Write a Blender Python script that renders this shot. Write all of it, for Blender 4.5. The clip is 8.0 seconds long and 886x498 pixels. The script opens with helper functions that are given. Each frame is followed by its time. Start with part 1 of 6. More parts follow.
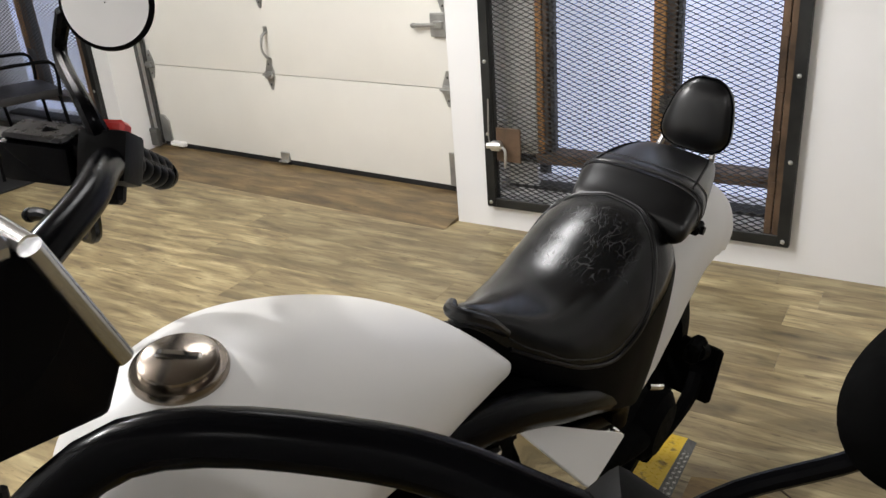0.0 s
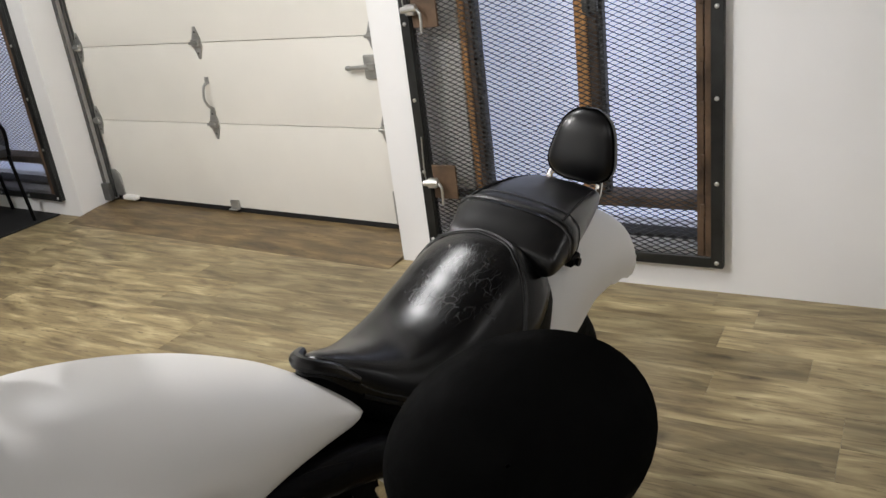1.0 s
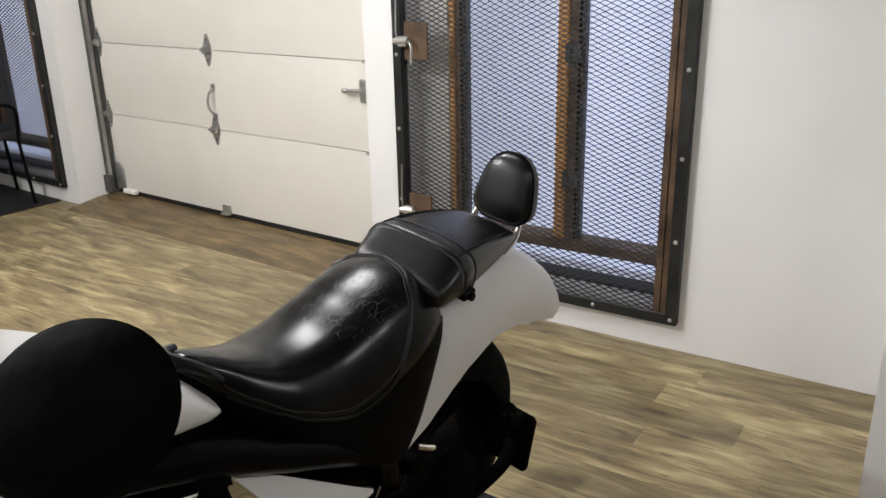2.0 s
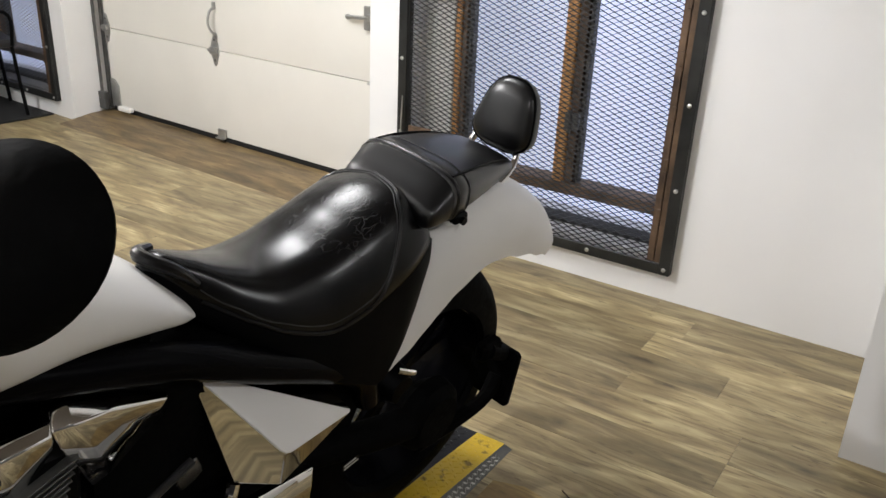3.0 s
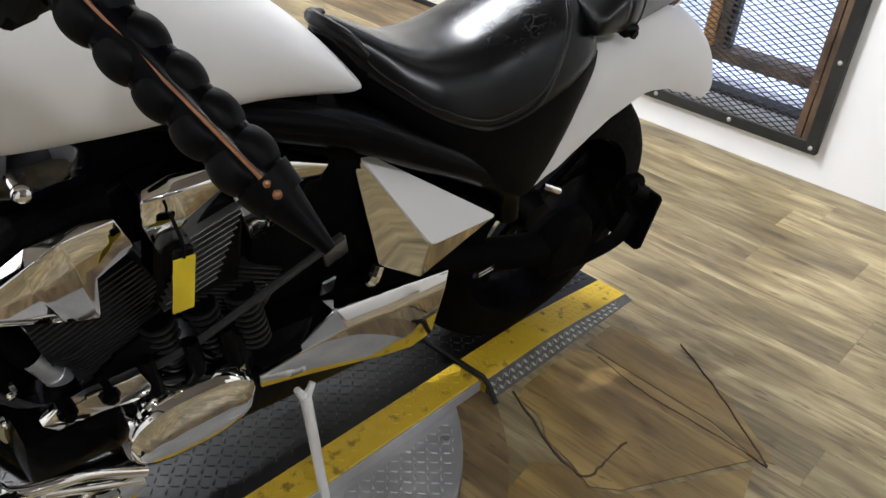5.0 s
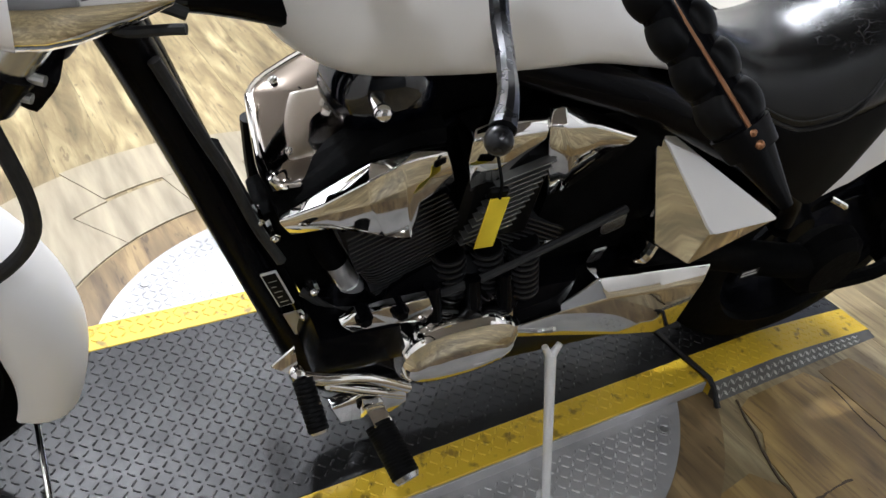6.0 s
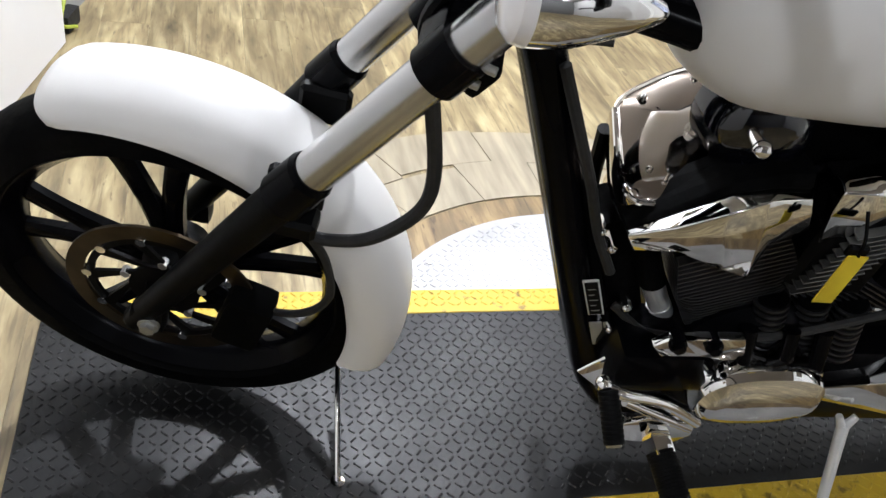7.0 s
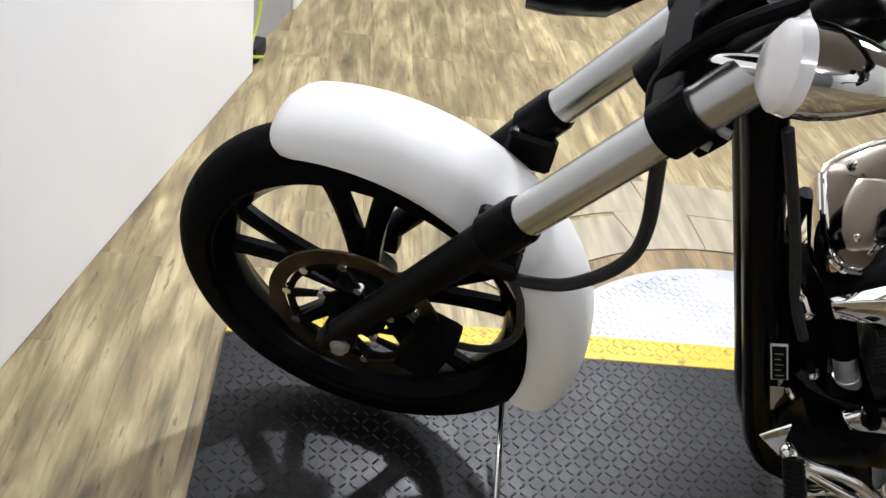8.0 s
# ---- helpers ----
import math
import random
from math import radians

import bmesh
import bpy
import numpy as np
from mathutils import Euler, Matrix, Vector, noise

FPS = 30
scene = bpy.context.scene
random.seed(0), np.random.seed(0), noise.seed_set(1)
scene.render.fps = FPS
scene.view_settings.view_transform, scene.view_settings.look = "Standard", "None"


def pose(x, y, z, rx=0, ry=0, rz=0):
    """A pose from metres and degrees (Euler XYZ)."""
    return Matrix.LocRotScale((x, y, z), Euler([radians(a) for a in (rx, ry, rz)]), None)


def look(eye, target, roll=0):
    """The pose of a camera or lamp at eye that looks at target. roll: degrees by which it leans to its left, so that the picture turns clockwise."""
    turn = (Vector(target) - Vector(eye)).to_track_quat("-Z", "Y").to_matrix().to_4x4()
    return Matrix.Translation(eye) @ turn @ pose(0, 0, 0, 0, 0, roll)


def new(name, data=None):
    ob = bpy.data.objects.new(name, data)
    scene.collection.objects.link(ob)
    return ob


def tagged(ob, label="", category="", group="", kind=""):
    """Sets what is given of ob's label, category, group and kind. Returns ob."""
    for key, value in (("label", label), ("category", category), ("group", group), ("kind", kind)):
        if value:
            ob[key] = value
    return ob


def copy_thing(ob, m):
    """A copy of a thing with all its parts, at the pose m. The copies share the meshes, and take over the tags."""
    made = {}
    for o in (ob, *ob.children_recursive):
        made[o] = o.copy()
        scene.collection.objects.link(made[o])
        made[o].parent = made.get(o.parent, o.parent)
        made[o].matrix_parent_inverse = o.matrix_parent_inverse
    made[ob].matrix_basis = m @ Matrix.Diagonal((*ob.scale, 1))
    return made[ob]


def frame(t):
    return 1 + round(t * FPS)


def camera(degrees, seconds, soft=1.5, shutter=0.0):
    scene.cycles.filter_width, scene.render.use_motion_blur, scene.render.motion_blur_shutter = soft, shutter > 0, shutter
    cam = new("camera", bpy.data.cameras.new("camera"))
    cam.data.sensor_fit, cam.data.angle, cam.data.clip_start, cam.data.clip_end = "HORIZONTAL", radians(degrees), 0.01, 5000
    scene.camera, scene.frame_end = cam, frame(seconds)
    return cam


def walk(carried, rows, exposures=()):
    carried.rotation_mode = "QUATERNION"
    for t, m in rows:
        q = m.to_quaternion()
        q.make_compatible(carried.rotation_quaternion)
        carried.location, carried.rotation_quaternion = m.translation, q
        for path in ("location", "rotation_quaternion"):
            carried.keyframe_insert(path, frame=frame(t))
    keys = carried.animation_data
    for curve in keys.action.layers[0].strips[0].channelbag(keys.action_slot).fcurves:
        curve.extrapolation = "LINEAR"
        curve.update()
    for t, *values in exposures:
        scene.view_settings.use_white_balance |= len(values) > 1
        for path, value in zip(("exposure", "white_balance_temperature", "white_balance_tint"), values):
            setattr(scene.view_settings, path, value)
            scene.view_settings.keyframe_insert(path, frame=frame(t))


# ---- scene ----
cam = camera(56.0, 8.0)
PATH = [
    (0, (0.564, -0.901, 1.459), (-0.415, 0.642, 0.646), -4.5),
    (0.3, (0.608, -0.783, 1.441), (-0.388, 0.732, 0.597), -3.8),
    (0.5, (0.62, -0.728, 1.421), (-0.363, 0.794, 0.574), -4.1),
    (0.7, (0.653, -0.75, 1.442), (-0.353, 0.756, 0.593), -6.3),
    (1, (0.74, -0.786, 1.448), (-0.23, 0.8, 0.71), -7.4),
    (1.2, (0.817, -0.825, 1.454), (-0.13, 0.78, 0.727), -6.7),
    (2.3, (0.972, -0.693, 1.45), (-0.075, 0.878, 0.79), 0.3),
    (2.5, (0.967, -0.683, 1.43), (-0.071, 0.882, 0.742), 0.6),
    (3, (0.955, -0.699, 1.388), (-0.032, 0.854, 0.604), 2.6),
    (3.5, (0.954, -0.712, 1.342), (0.018, 0.82, 0.461), 4.9),
    (4, (0.953, -0.711, 1.291), (0.06, 0.799, 0.329), 6.4),
    (4.2, (0.947, -0.709, 1.275), (0.056, 0.78, 0.281), 5.6),
    (5.3, (0.888, -0.819, 1.24), (-0.28, 0.406, 0.175), 7.3),
    (5.5, (0.869, -0.852, 1.231), (-0.346, 0.313, 0.151), 8.2),
    (6, (0.848, -0.925, 1.228), (-0.478, 0.056, 0.096), 9.8),
    (6.5, (0.821, -1.015, 1.223), (-0.614, -0.266, 0.048), 11.2),
    (7, (0.804, -1.096, 1.216), (-0.714, -0.556, 0.031), 11.9),
    (7.5, (0.802, -1.151, 1.217), (-0.768, -0.766, 0.04), 12.0),
    (8, (0.811, -1.202, 1.226), (-0.797, -0.944, 0.066), 10.6),
]
walk(cam, [(t, look(eye, target, roll)) for t, eye, target, roll in PATH],
     [(0.0, -0.42, 6400, 10), (1.0, -0.62, 6400, 10), (2.5, -0.43, 6350, 10), (3.5, -0.14, 6300, 10), (5.5, 0.25, 5900, 10), (6.5, 0.16, 5850, 10), (8.0, 0.03, 5900, 10)])

# ---- light, sky and exposure ----
world = bpy.data.worlds.new("world")
scene.world = world
world.use_nodes = True
wnt = world.node_tree
sky = wnt.nodes.new("ShaderNodeTexSky")
sky.sky_type = "NISHITA"
sky.sun_disc = False
sky.sun_elevation = radians(20)
sky.sun_rotation = radians(150)
wnt.links.new(sky.outputs[0], wnt.nodes["Background"].inputs[0])
wnt.nodes["Background"].inputs[1].default_value = 0.12


def lamp(name, kind, at, to, power, size, tint=(1.0, 0.985, 0.975), label="", spot=110):
    data = bpy.data.lights.new(name, kind)
    data.energy = power
    data.color = tint
    if kind == "AREA":
        data.shape = "DISK"
        data.size = size
    else:
        data.shadow_soft_size = size
        if kind == "SPOT":
            data.spot_size = radians(spot)
            data.spot_blend = 0.7
    ob = new(name, data)
    ob.matrix_world = look(at, to)
    return ob


# ---- materials ----
def material(name, colour, rough=0.5, metal=0.0, var=0.0, scale=8.0, bump=0.0, bscale=60.0, coat=0.0, stretch=(1, 1, 1), detail=4.0, dark=None, spec=0.5):
    """A principled surface with two scales of variation and a fine relief."""
    m = bpy.data.materials.new(name)
    m.use_nodes = True
    nt = m.node_tree
    b = nt.nodes["Principled BSDF"]
    b.inputs["Base Color"].default_value = (*colour, 1)
    b.inputs["Roughness"].default_value = rough
    b.inputs["Metallic"].default_value = metal
    b.inputs["Coat Weight"].default_value = coat
    b.inputs["Specular IOR Level"].default_value = spec
    b.inputs["Coat Roughness"].default_value = 0.04
    tc = nt.nodes.new("ShaderNodeTexCoord")
    mp = nt.nodes.new("ShaderNodeMapping")
    mp.inputs["Scale"].default_value = stretch
    nt.links.new(tc.outputs["Object"], mp.inputs[0])
    if var > 0:
        n = nt.nodes.new("ShaderNodeTexNoise")
        n.inputs["Scale"].default_value = scale
        n.inputs["Detail"].default_value = detail
        nt.links.new(mp.outputs[0], n.inputs["Vector"])
        r = nt.nodes.new("ShaderNodeValToRGB")
        r.color_ramp.elements[0].position = 0.3
        r.color_ramp.elements[1].position = 0.7
        lo = dark if dark else tuple(c * (1 - var) for c in colour)
        r.color_ramp.elements[0].color = (*lo, 1)
        r.color_ramp.elements[1].color = (*[min(1, c * (1 + var * 0.5)) for c in colour], 1)
        nt.links.new(n.outputs["Fac"], r.inputs[0])
        nt.links.new(r.outputs[0], b.inputs["Base Color"])
        mr = nt.nodes.new("ShaderNodeMapRange")
        mr.inputs["To Min"].default_value = max(0.02, rough * (1 - 0.35 * min(1, var * 2)))
        mr.inputs["To Max"].default_value = min(1, rough * (1 + 0.35 * min(1, var * 2)))
        n2 = nt.nodes.new("ShaderNodeTexNoise")
        n2.inputs["Scale"].default_value = scale * 4.3
        nt.links.new(mp.outputs[0], n2.inputs["Vector"])
        nt.links.new(n2.outputs["Fac"], mr.inputs[0])
        nt.links.new(mr.outputs[0], b.inputs["Roughness"])
    if bump > 0:
        n3 = nt.nodes.new("ShaderNodeTexNoise")
        n3.inputs["Scale"].default_value = bscale
        n3.inputs["Detail"].default_value = 5
        nt.links.new(mp.outputs[0], n3.inputs["Vector"])
        bp = nt.nodes.new("ShaderNodeBump")
        bp.inputs["Strength"].default_value = bump
        bp.inputs["Distance"].default_value = 0.002
        nt.links.new(n3.outputs["Fac"], bp.inputs["Height"])
        nt.links.new(bp.outputs[0], b.inputs["Normal"])
    return m


def plank_material(name, light, mid, dark, rough=0.42):
    """Laminate boards: a tone of its own for each board, long grain and dark streaks."""
    m = bpy.data.materials.new(name)
    m.use_nodes = True
    nt = m.node_tree
    b = nt.nodes["Principled BSDF"]
    tc = nt.nodes.new("ShaderNodeTexCoord")
    info = nt.nodes.new("ShaderNodeObjectInfo")
    isl = nt.nodes.new("ShaderNodeNewGeometry")
    add = nt.nodes.new("ShaderNodeMath")
    add.operation = "ADD"
    nt.links.new(info.outputs["Random"], add.inputs[0])
    nt.links.new(isl.outputs["Random Per Island"], add.inputs[1])
    off = nt.nodes.new("ShaderNodeVectorMath")
    off.operation = "MULTIPLY_ADD"
    comb = nt.nodes.new("ShaderNodeCombineXYZ")
    for i in range(3):
        nt.links.new(add.outputs[0], comb.inputs[i])
    off.inputs[1].default_value = (13.0, 29.0, 7.0)
    nt.links.new(comb.outputs[0], off.inputs[0])
    nt.links.new(tc.outputs["Object"], off.inputs[2])
    mp = nt.nodes.new("ShaderNodeMapping")
    mp.inputs["Scale"].default_value = (1.9, 9.5, 4.0)
    nt.links.new(off.outputs[0], mp.inputs[0])
    n = nt.nodes.new("ShaderNodeTexNoise")
    n.inputs["Scale"].default_value = 2.0
    n.inputs["Detail"].default_value = 6
    n.inputs["Roughness"].default_value = 0.53
    n.inputs["Distortion"].default_value = 0.55
    nt.links.new(mp.outputs[0], n.inputs["Vector"])
    r = nt.nodes.new("ShaderNodeValToRGB")
    r.color_ramp.elements[0].position = 0.22
    r.color_ramp.elements[0].color = (*dark, 1)
    e = r.color_ramp.elements.new(0.5)
    e.color = (*mid, 1)
    r.color_ramp.elements[1].position = 0.5
    r.color_ramp.elements[2].position = 0.70
    r.color_ramp.elements[2].color = (*light, 1)
    nt.links.new(n.outputs["Fac"], r.inputs[0])
    # tone of each board
    frac = nt.nodes.new("ShaderNodeMath")
    frac.operation = "FRACT"
    nt.links.new(add.outputs[0], frac.inputs[0])
    mr = nt.nodes.new("ShaderNodeMapRange")
    mr.inputs["To Min"].default_value = 0.68
    mr.inputs["To Max"].default_value = 1.12
    nt.links.new(frac.outputs[0], mr.inputs[0])
    mul = nt.nodes.new("ShaderNodeMix")
    mul.data_type = "RGBA"
    mul.blend_type = "MULTIPLY"
    mul.inputs[0].default_value = 1.0
    nt.links.new(r.outputs[0], mul.inputs[6])
    nt.links.new(mr.outputs[0], mul.inputs[7])
    # brown worn patches, large
    n4 = nt.nodes.new("ShaderNodeTexNoise")
    n4.inputs["Scale"].default_value = 5.0
    n4.inputs["Detail"].default_value = 6
    mp2 = nt.nodes.new("ShaderNodeMapping")
    mp2.inputs["Scale"].default_value = (0.9, 2.2, 1.0)
    nt.links.new(off.outputs[0], mp2.inputs[0])
    nt.links.new(mp2.outputs[0], n4.inputs["Vector"])
    r4 = nt.nodes.new("ShaderNodeValToRGB")
    r4.color_ramp.elements[0].position = 0.48
    r4.color_ramp.elements[0].color = (0, 0, 0, 1)
    r4.color_ramp.elements[1].position = 0.7
    r4.color_ramp.elements[1].color = (0.55, 0.55, 0.55, 1)
    nt.links.new(n4.outputs["Fac"], r4.inputs[0])
    mix = nt.nodes.new("ShaderNodeMix")
    mix.data_type = "RGBA"
    mix.inputs[7].default_value = (*[0.5 * (a + c) for a, c in zip(mid, dark)], 1)
    nt.links.new(r4.outputs[0], mix.inputs[0])
    nt.links.new(mul.outputs[2], mix.inputs[6])
    # thin dark grain lines, and scattered short gouges
    top = mix.outputs[2]
    for grain, sc, lo, hi, most in (((3.0, 48.0, 8.0), 2.0, 0.54, 0.66, 0.42), ((9.0, 38.0, 8.0), 1.6, 0.64, 0.70, 0.6)):
        mp3 = nt.nodes.new("ShaderNodeMapping")
        mp3.inputs["Scale"].default_value = grain
        nt.links.new(off.outputs[0], mp3.inputs[0])
        n5 = nt.nodes.new("ShaderNodeTexNoise")
        n5.inputs["Scale"].default_value = sc
        n5.inputs["Detail"].default_value = 3
        nt.links.new(mp3.outputs[0], n5.inputs["Vector"])
        r5 = nt.nodes.new("ShaderNodeMapRange")
        for key, value in (("From Min", lo), ("From Max", hi), ("To Max", most)):
            r5.inputs[key].default_value = value
        nt.links.new(n5.outputs["Fac"], r5.inputs[0])
        over = nt.nodes.new("ShaderNodeMix")
        over.data_type = "RGBA"
        over.inputs[7].default_value = (*[1.3 * c for c in dark], 1)
        nt.links.new(r5.outputs[0], over.inputs[0])
        nt.links.new(top, over.inputs[6])
        top = over.outputs[2]
    nt.links.new(top, b.inputs["Base Color"])
    b.inputs["Roughness"].default_value = rough
    bp = nt.nodes.new("ShaderNodeBump")
    bp.inputs["Strength"].default_value = 0.1
    bp.inputs["Distance"].default_value = 0.001
    nt.links.new(n.outputs["Fac"], bp.inputs["Height"])
    nt.links.new(bp.outputs[0], b.inputs["Normal"])
    return m


def creased(name):
    """Black vinyl with a worn field of thin, branching stretch lines behind the dip of the seat; their highlights are
    mixed in as pale colour.
    """
    m = material(name, (0.0025, 0.0025, 0.0028), 0.25, var=0.08, scale=9, bump=0.015, bscale=320, spec=0.32)
    nt = m.node_tree
    b = nt.nodes["Principled BSDF"]
    tc = nt.nodes.new("ShaderNodeTexCoord")

    def node(kind, **inputs):
        n = nt.nodes.new(kind)
        for key, value in inputs.items():
            n.inputs[key.replace("_", " ")].default_value = value
        return n

    def maths(op, a, c):
        n = nt.nodes.new("ShaderNodeMath")
        n.operation = op
        for k, v in ((0, a), (1, c)):
            if isinstance(v, (int, float)):
                n.inputs[k].default_value = v
            else:
                nt.links.new(v, n.inputs[k])
        return n.outputs[0]

    # cracks between stretched cells, broken up by a finer noise
    warp = node("ShaderNodeTexNoise", Scale=26.0, Detail=2.0)
    nt.links.new(tc.outputs["Object"], warp.inputs["Vector"])
    shift = nt.nodes.new("ShaderNodeVectorMath")
    shift.operation = "MULTIPLY_ADD"
    shift.inputs[1].default_value = (0.03, 0.03, 0.03)
    nt.links.new(warp.outputs["Color"], shift.inputs[0])
    nt.links.new(tc.outputs["Object"], shift.inputs[2])
    lines = []
    for turn, scale in ((24, 78.0), (-14, 120.0)):
        mp = node("ShaderNodeMapping", Scale=(1.0, 0.24, 0.5), Rotation=(0, 0, radians(turn)))
        nt.links.new(shift.outputs[0], mp.inputs[0])
        v = node("ShaderNodeTexVoronoi", Scale=scale)
        v.feature = "DISTANCE_TO_EDGE"
        nt.links.new(mp.outputs[0], v.inputs["Vector"])
        r = node("ShaderNodeMapRange", From_Max=0.032, To_Min=1.0, To_Max=0.0)
        nt.links.new(v.outputs["Distance"], r.inputs[0])
        gap = node("ShaderNodeTexNoise", Scale=scale * 0.3, Detail=1.0)
        nt.links.new(tc.outputs["Object"], gap.inputs["Vector"])
        keep = node("ShaderNodeMapRange", From_Min=0.46, From_Max=0.56)
        nt.links.new(gap.outputs["Fac"], keep.inputs[0])
        lines.append(maths("MULTIPLY", r.outputs[0], keep.outputs[0]))
    line = maths("MAXIMUM", lines[0], lines[1])
    # the worn field
    mp = node("ShaderNodeMapping", Location=(-0.1, -3.3, -0.85 * 4), Scale=(8.5, 9.5, 4.0))
    nt.links.new(tc.outputs["Object"], mp.inputs[0])
    ln = nt.nodes.new("ShaderNodeVectorMath")
    ln.operation = "LENGTH"
    nt.links.new(mp.outputs[0], ln.inputs[0])
    rough_edge = node("ShaderNodeTexNoise", Scale=22.0, Detail=3.0)
    nt.links.new(tc.outputs["Object"], rough_edge.inputs["Vector"])
    wide = maths("ADD", ln.outputs["Value"], maths("MULTIPLY", maths("SUBTRACT", rough_edge.outputs["Fac"], 0.5), 1.1))
    where = node("ShaderNodeMapRange", From_Min=0.55, From_Max=1.05, To_Min=1.0, To_Max=0.0)
    nt.links.new(wide, where.inputs[0])
    both = maths("MULTIPLY", where.outputs[0], line)
    mix = nt.nodes.new("ShaderNodeMix")
    mix.data_type = "RGBA"
    # pale grey in the creases imitates the light they catch
    mix.inputs[7].default_value = (0.4, 0.4, 0.4, 1)
    nt.links.new(maths("MULTIPLY", both, 0.12), mix.inputs[0])
    relief = node("ShaderNodeBump", Strength=0.07, Distance=0.0008)
    nt.links.new(both, relief.inputs["Height"])
    nt.links.new(b.inputs["Normal"].links[0].from_socket, relief.inputs["Normal"])
    nt.links.new(relief.outputs[0], b.inputs["Normal"])
    nt.links.new(b.inputs["Base Color"].links[0].from_socket, mix.inputs[6])
    nt.links.new(mix.outputs[2], b.inputs["Base Color"])
    return m


def glow(name, colour, strength):
    m = bpy.data.materials.new(name)
    m.use_nodes = True
    b = m.node_tree.nodes["Principled BSDF"]
    b.inputs["Base Color"].default_value = (*colour, 1)
    b.inputs["Emission Color"].default_value = (*colour, 1)
    b.inputs["Emission Strength"].default_value = strength
    return m


def glass(name, tint=(1, 1, 1), rough=0.0):
    m = bpy.data.materials.new(name)
    m.use_nodes = True
    b = m.node_tree.nodes["Principled BSDF"]
    b.inputs["Base Color"].default_value = (*tint, 1)
    b.inputs["Transmission Weight"].default_value = 1.0
    b.inputs["Roughness"].default_value = rough
    b.inputs["IOR"].default_value = 1.3
    return m


WHITE_WALL = material("white wall paint", (0.78, 0.775, 0.765), 0.62, var=0.05, scale=1.4, bump=0.12, bscale=45)
WHITE_TRIM = material("white trim paint", (0.8, 0.79, 0.76), 0.4, var=0.04, scale=5)
GREY_WALL = material("grey wall paint", (0.30, 0.30, 0.295), 0.6, var=0.06, scale=2)
DARK_WALL = material("dark grey unseen wall", (0.14, 0.14, 0.14), 0.6, var=0.06, scale=2)
CEILING = material("dull brown unseen ceiling", (0.15, 0.13, 0.11), 0.8, var=0.04, scale=2)
DOOR_PAINT = material("off-white door enamel", (0.74, 0.72, 0.66), 0.38, var=0.05, scale=2.0, bump=0.05, bscale=120)
PLANK = plank_material("rustic laminate", (0.53, 0.44, 0.245), (0.31, 0.242, 0.123), (0.07, 0.048, 0.025))
PLYWOOD = plank_material("worn plywood", (0.33, 0.235, 0.11), (0.19, 0.13, 0.06), (0.045, 0.03, 0.017))
PATCH = plank_material("bare orange-brown floor board", (0.42, 0.29, 0.10), (0.29, 0.19, 0.06), (0.1, 0.06, 0.022))
SUBFLOOR = material("dark floor gap", (0.09, 0.065, 0.04), 0.9, var=0.3, scale=20)
PALE_PATCH = material("pale laminate ring", (0.36, 0.31, 0.22), 0.38, var=0.35, scale=3.0, stretch=(1.2, 9, 4), bump=0.1, bscale=30, detail=7)
TREAD_DARK = material("worn black tread plate", (0.008, 0.008, 0.0082), 0.4, var=0.5, scale=4.0, bump=0.3, bscale=90, spec=0.26)
TREAD_LUG = material("worn tread lug", (0.02, 0.02, 0.02), 0.32, metal=0.6, var=0.45, scale=7.0)
TREAD_STEEL = material("bare steel tread plate", (0.5, 0.5, 0.5), 0.42, metal=0.45, var=0.3, scale=6.0, bump=0.25, bscale=90)
YELLOW = material("chipped yellow safety paint", (0.56, 0.38, 0.02), 0.45, var=0.3, scale=30.0, bump=0.25, bscale=60, detail=8, dark=(0.26, 0.17, 0.015))
chips = [n for n in YELLOW.node_tree.nodes if n.type == "VALTORGB"][0].color_ramp
chips.elements[0].position, chips.elements[1].position = 0.33, 0.41
FRAME_STEEL = material("dark mill steel", (0.04, 0.041, 0.04), 0.42, metal=0.7, var=0.5, scale=6.0, bump=0.2, bscale=60)
RUST_STEEL = material("rusty steel bar", (0.12, 0.075, 0.045), 0.6, metal=0.35, var=0.65, scale=9.0, bump=0.3, bscale=50)
RAIL_RUST = material("worn rusty rail", (0.17, 0.105, 0.06), 0.6, metal=0.2, var=0.5, scale=7.0, bump=0.3, bscale=50)
MESH_STEEL = material("expanded steel", (0.05, 0.05, 0.05), 0.5, metal=0.5)
BOLT = material("zinc bolt", (0.6, 0.6, 0.58), 0.35, metal=0.9)
WOOD = material("brown window wood", (0.62, 0.31, 0.1), 0.45, var=0.4, scale=5.0, stretch=(9, 9, 1), bump=0.1, bscale=30)
LATCH = material("dull zinc", (0.45, 0.45, 0.43), 0.42, metal=0.8, var=0.2, scale=20)
LATCH_DARK = material("greased steel", (0.12, 0.12, 0.115), 0.45, metal=0.7, var=0.3, scale=20)
RUBBER_SEAL = material("black rubber seal", (0.006, 0.006, 0.006), 0.7, var=0.3, scale=20)
PAINT = material("pearl white paint", (0.72, 0.71, 0.69), 0.37, var=0.015, scale=3, spec=0.32)
LEATHER = material("black seat vinyl", (0.003, 0.003, 0.0033), 0.3, var=0.08, scale=7, bump=0.03, bscale=200, spec=0.42)
SKIRT = material("matt black seat skirt", (0.002, 0.002, 0.0022), 0.5, var=0.1, scale=7, bump=0.05, bscale=260, spec=0.04)
STITCH = material("dark grey thread", (0.02, 0.02, 0.02), 0.6, var=0.3, scale=40)
LEATHER_WORN = creased("creased seat vinyl")
CHROME = material("chrome", (0.82, 0.81, 0.79), 0.05, metal=1.0)
# chrome whose darker brown tint stands in for what the air box reflects
TINTED_CHROME = material("chrome with brown reflection tint", (0.56, 0.52, 0.48), 0.06, metal=1.0)
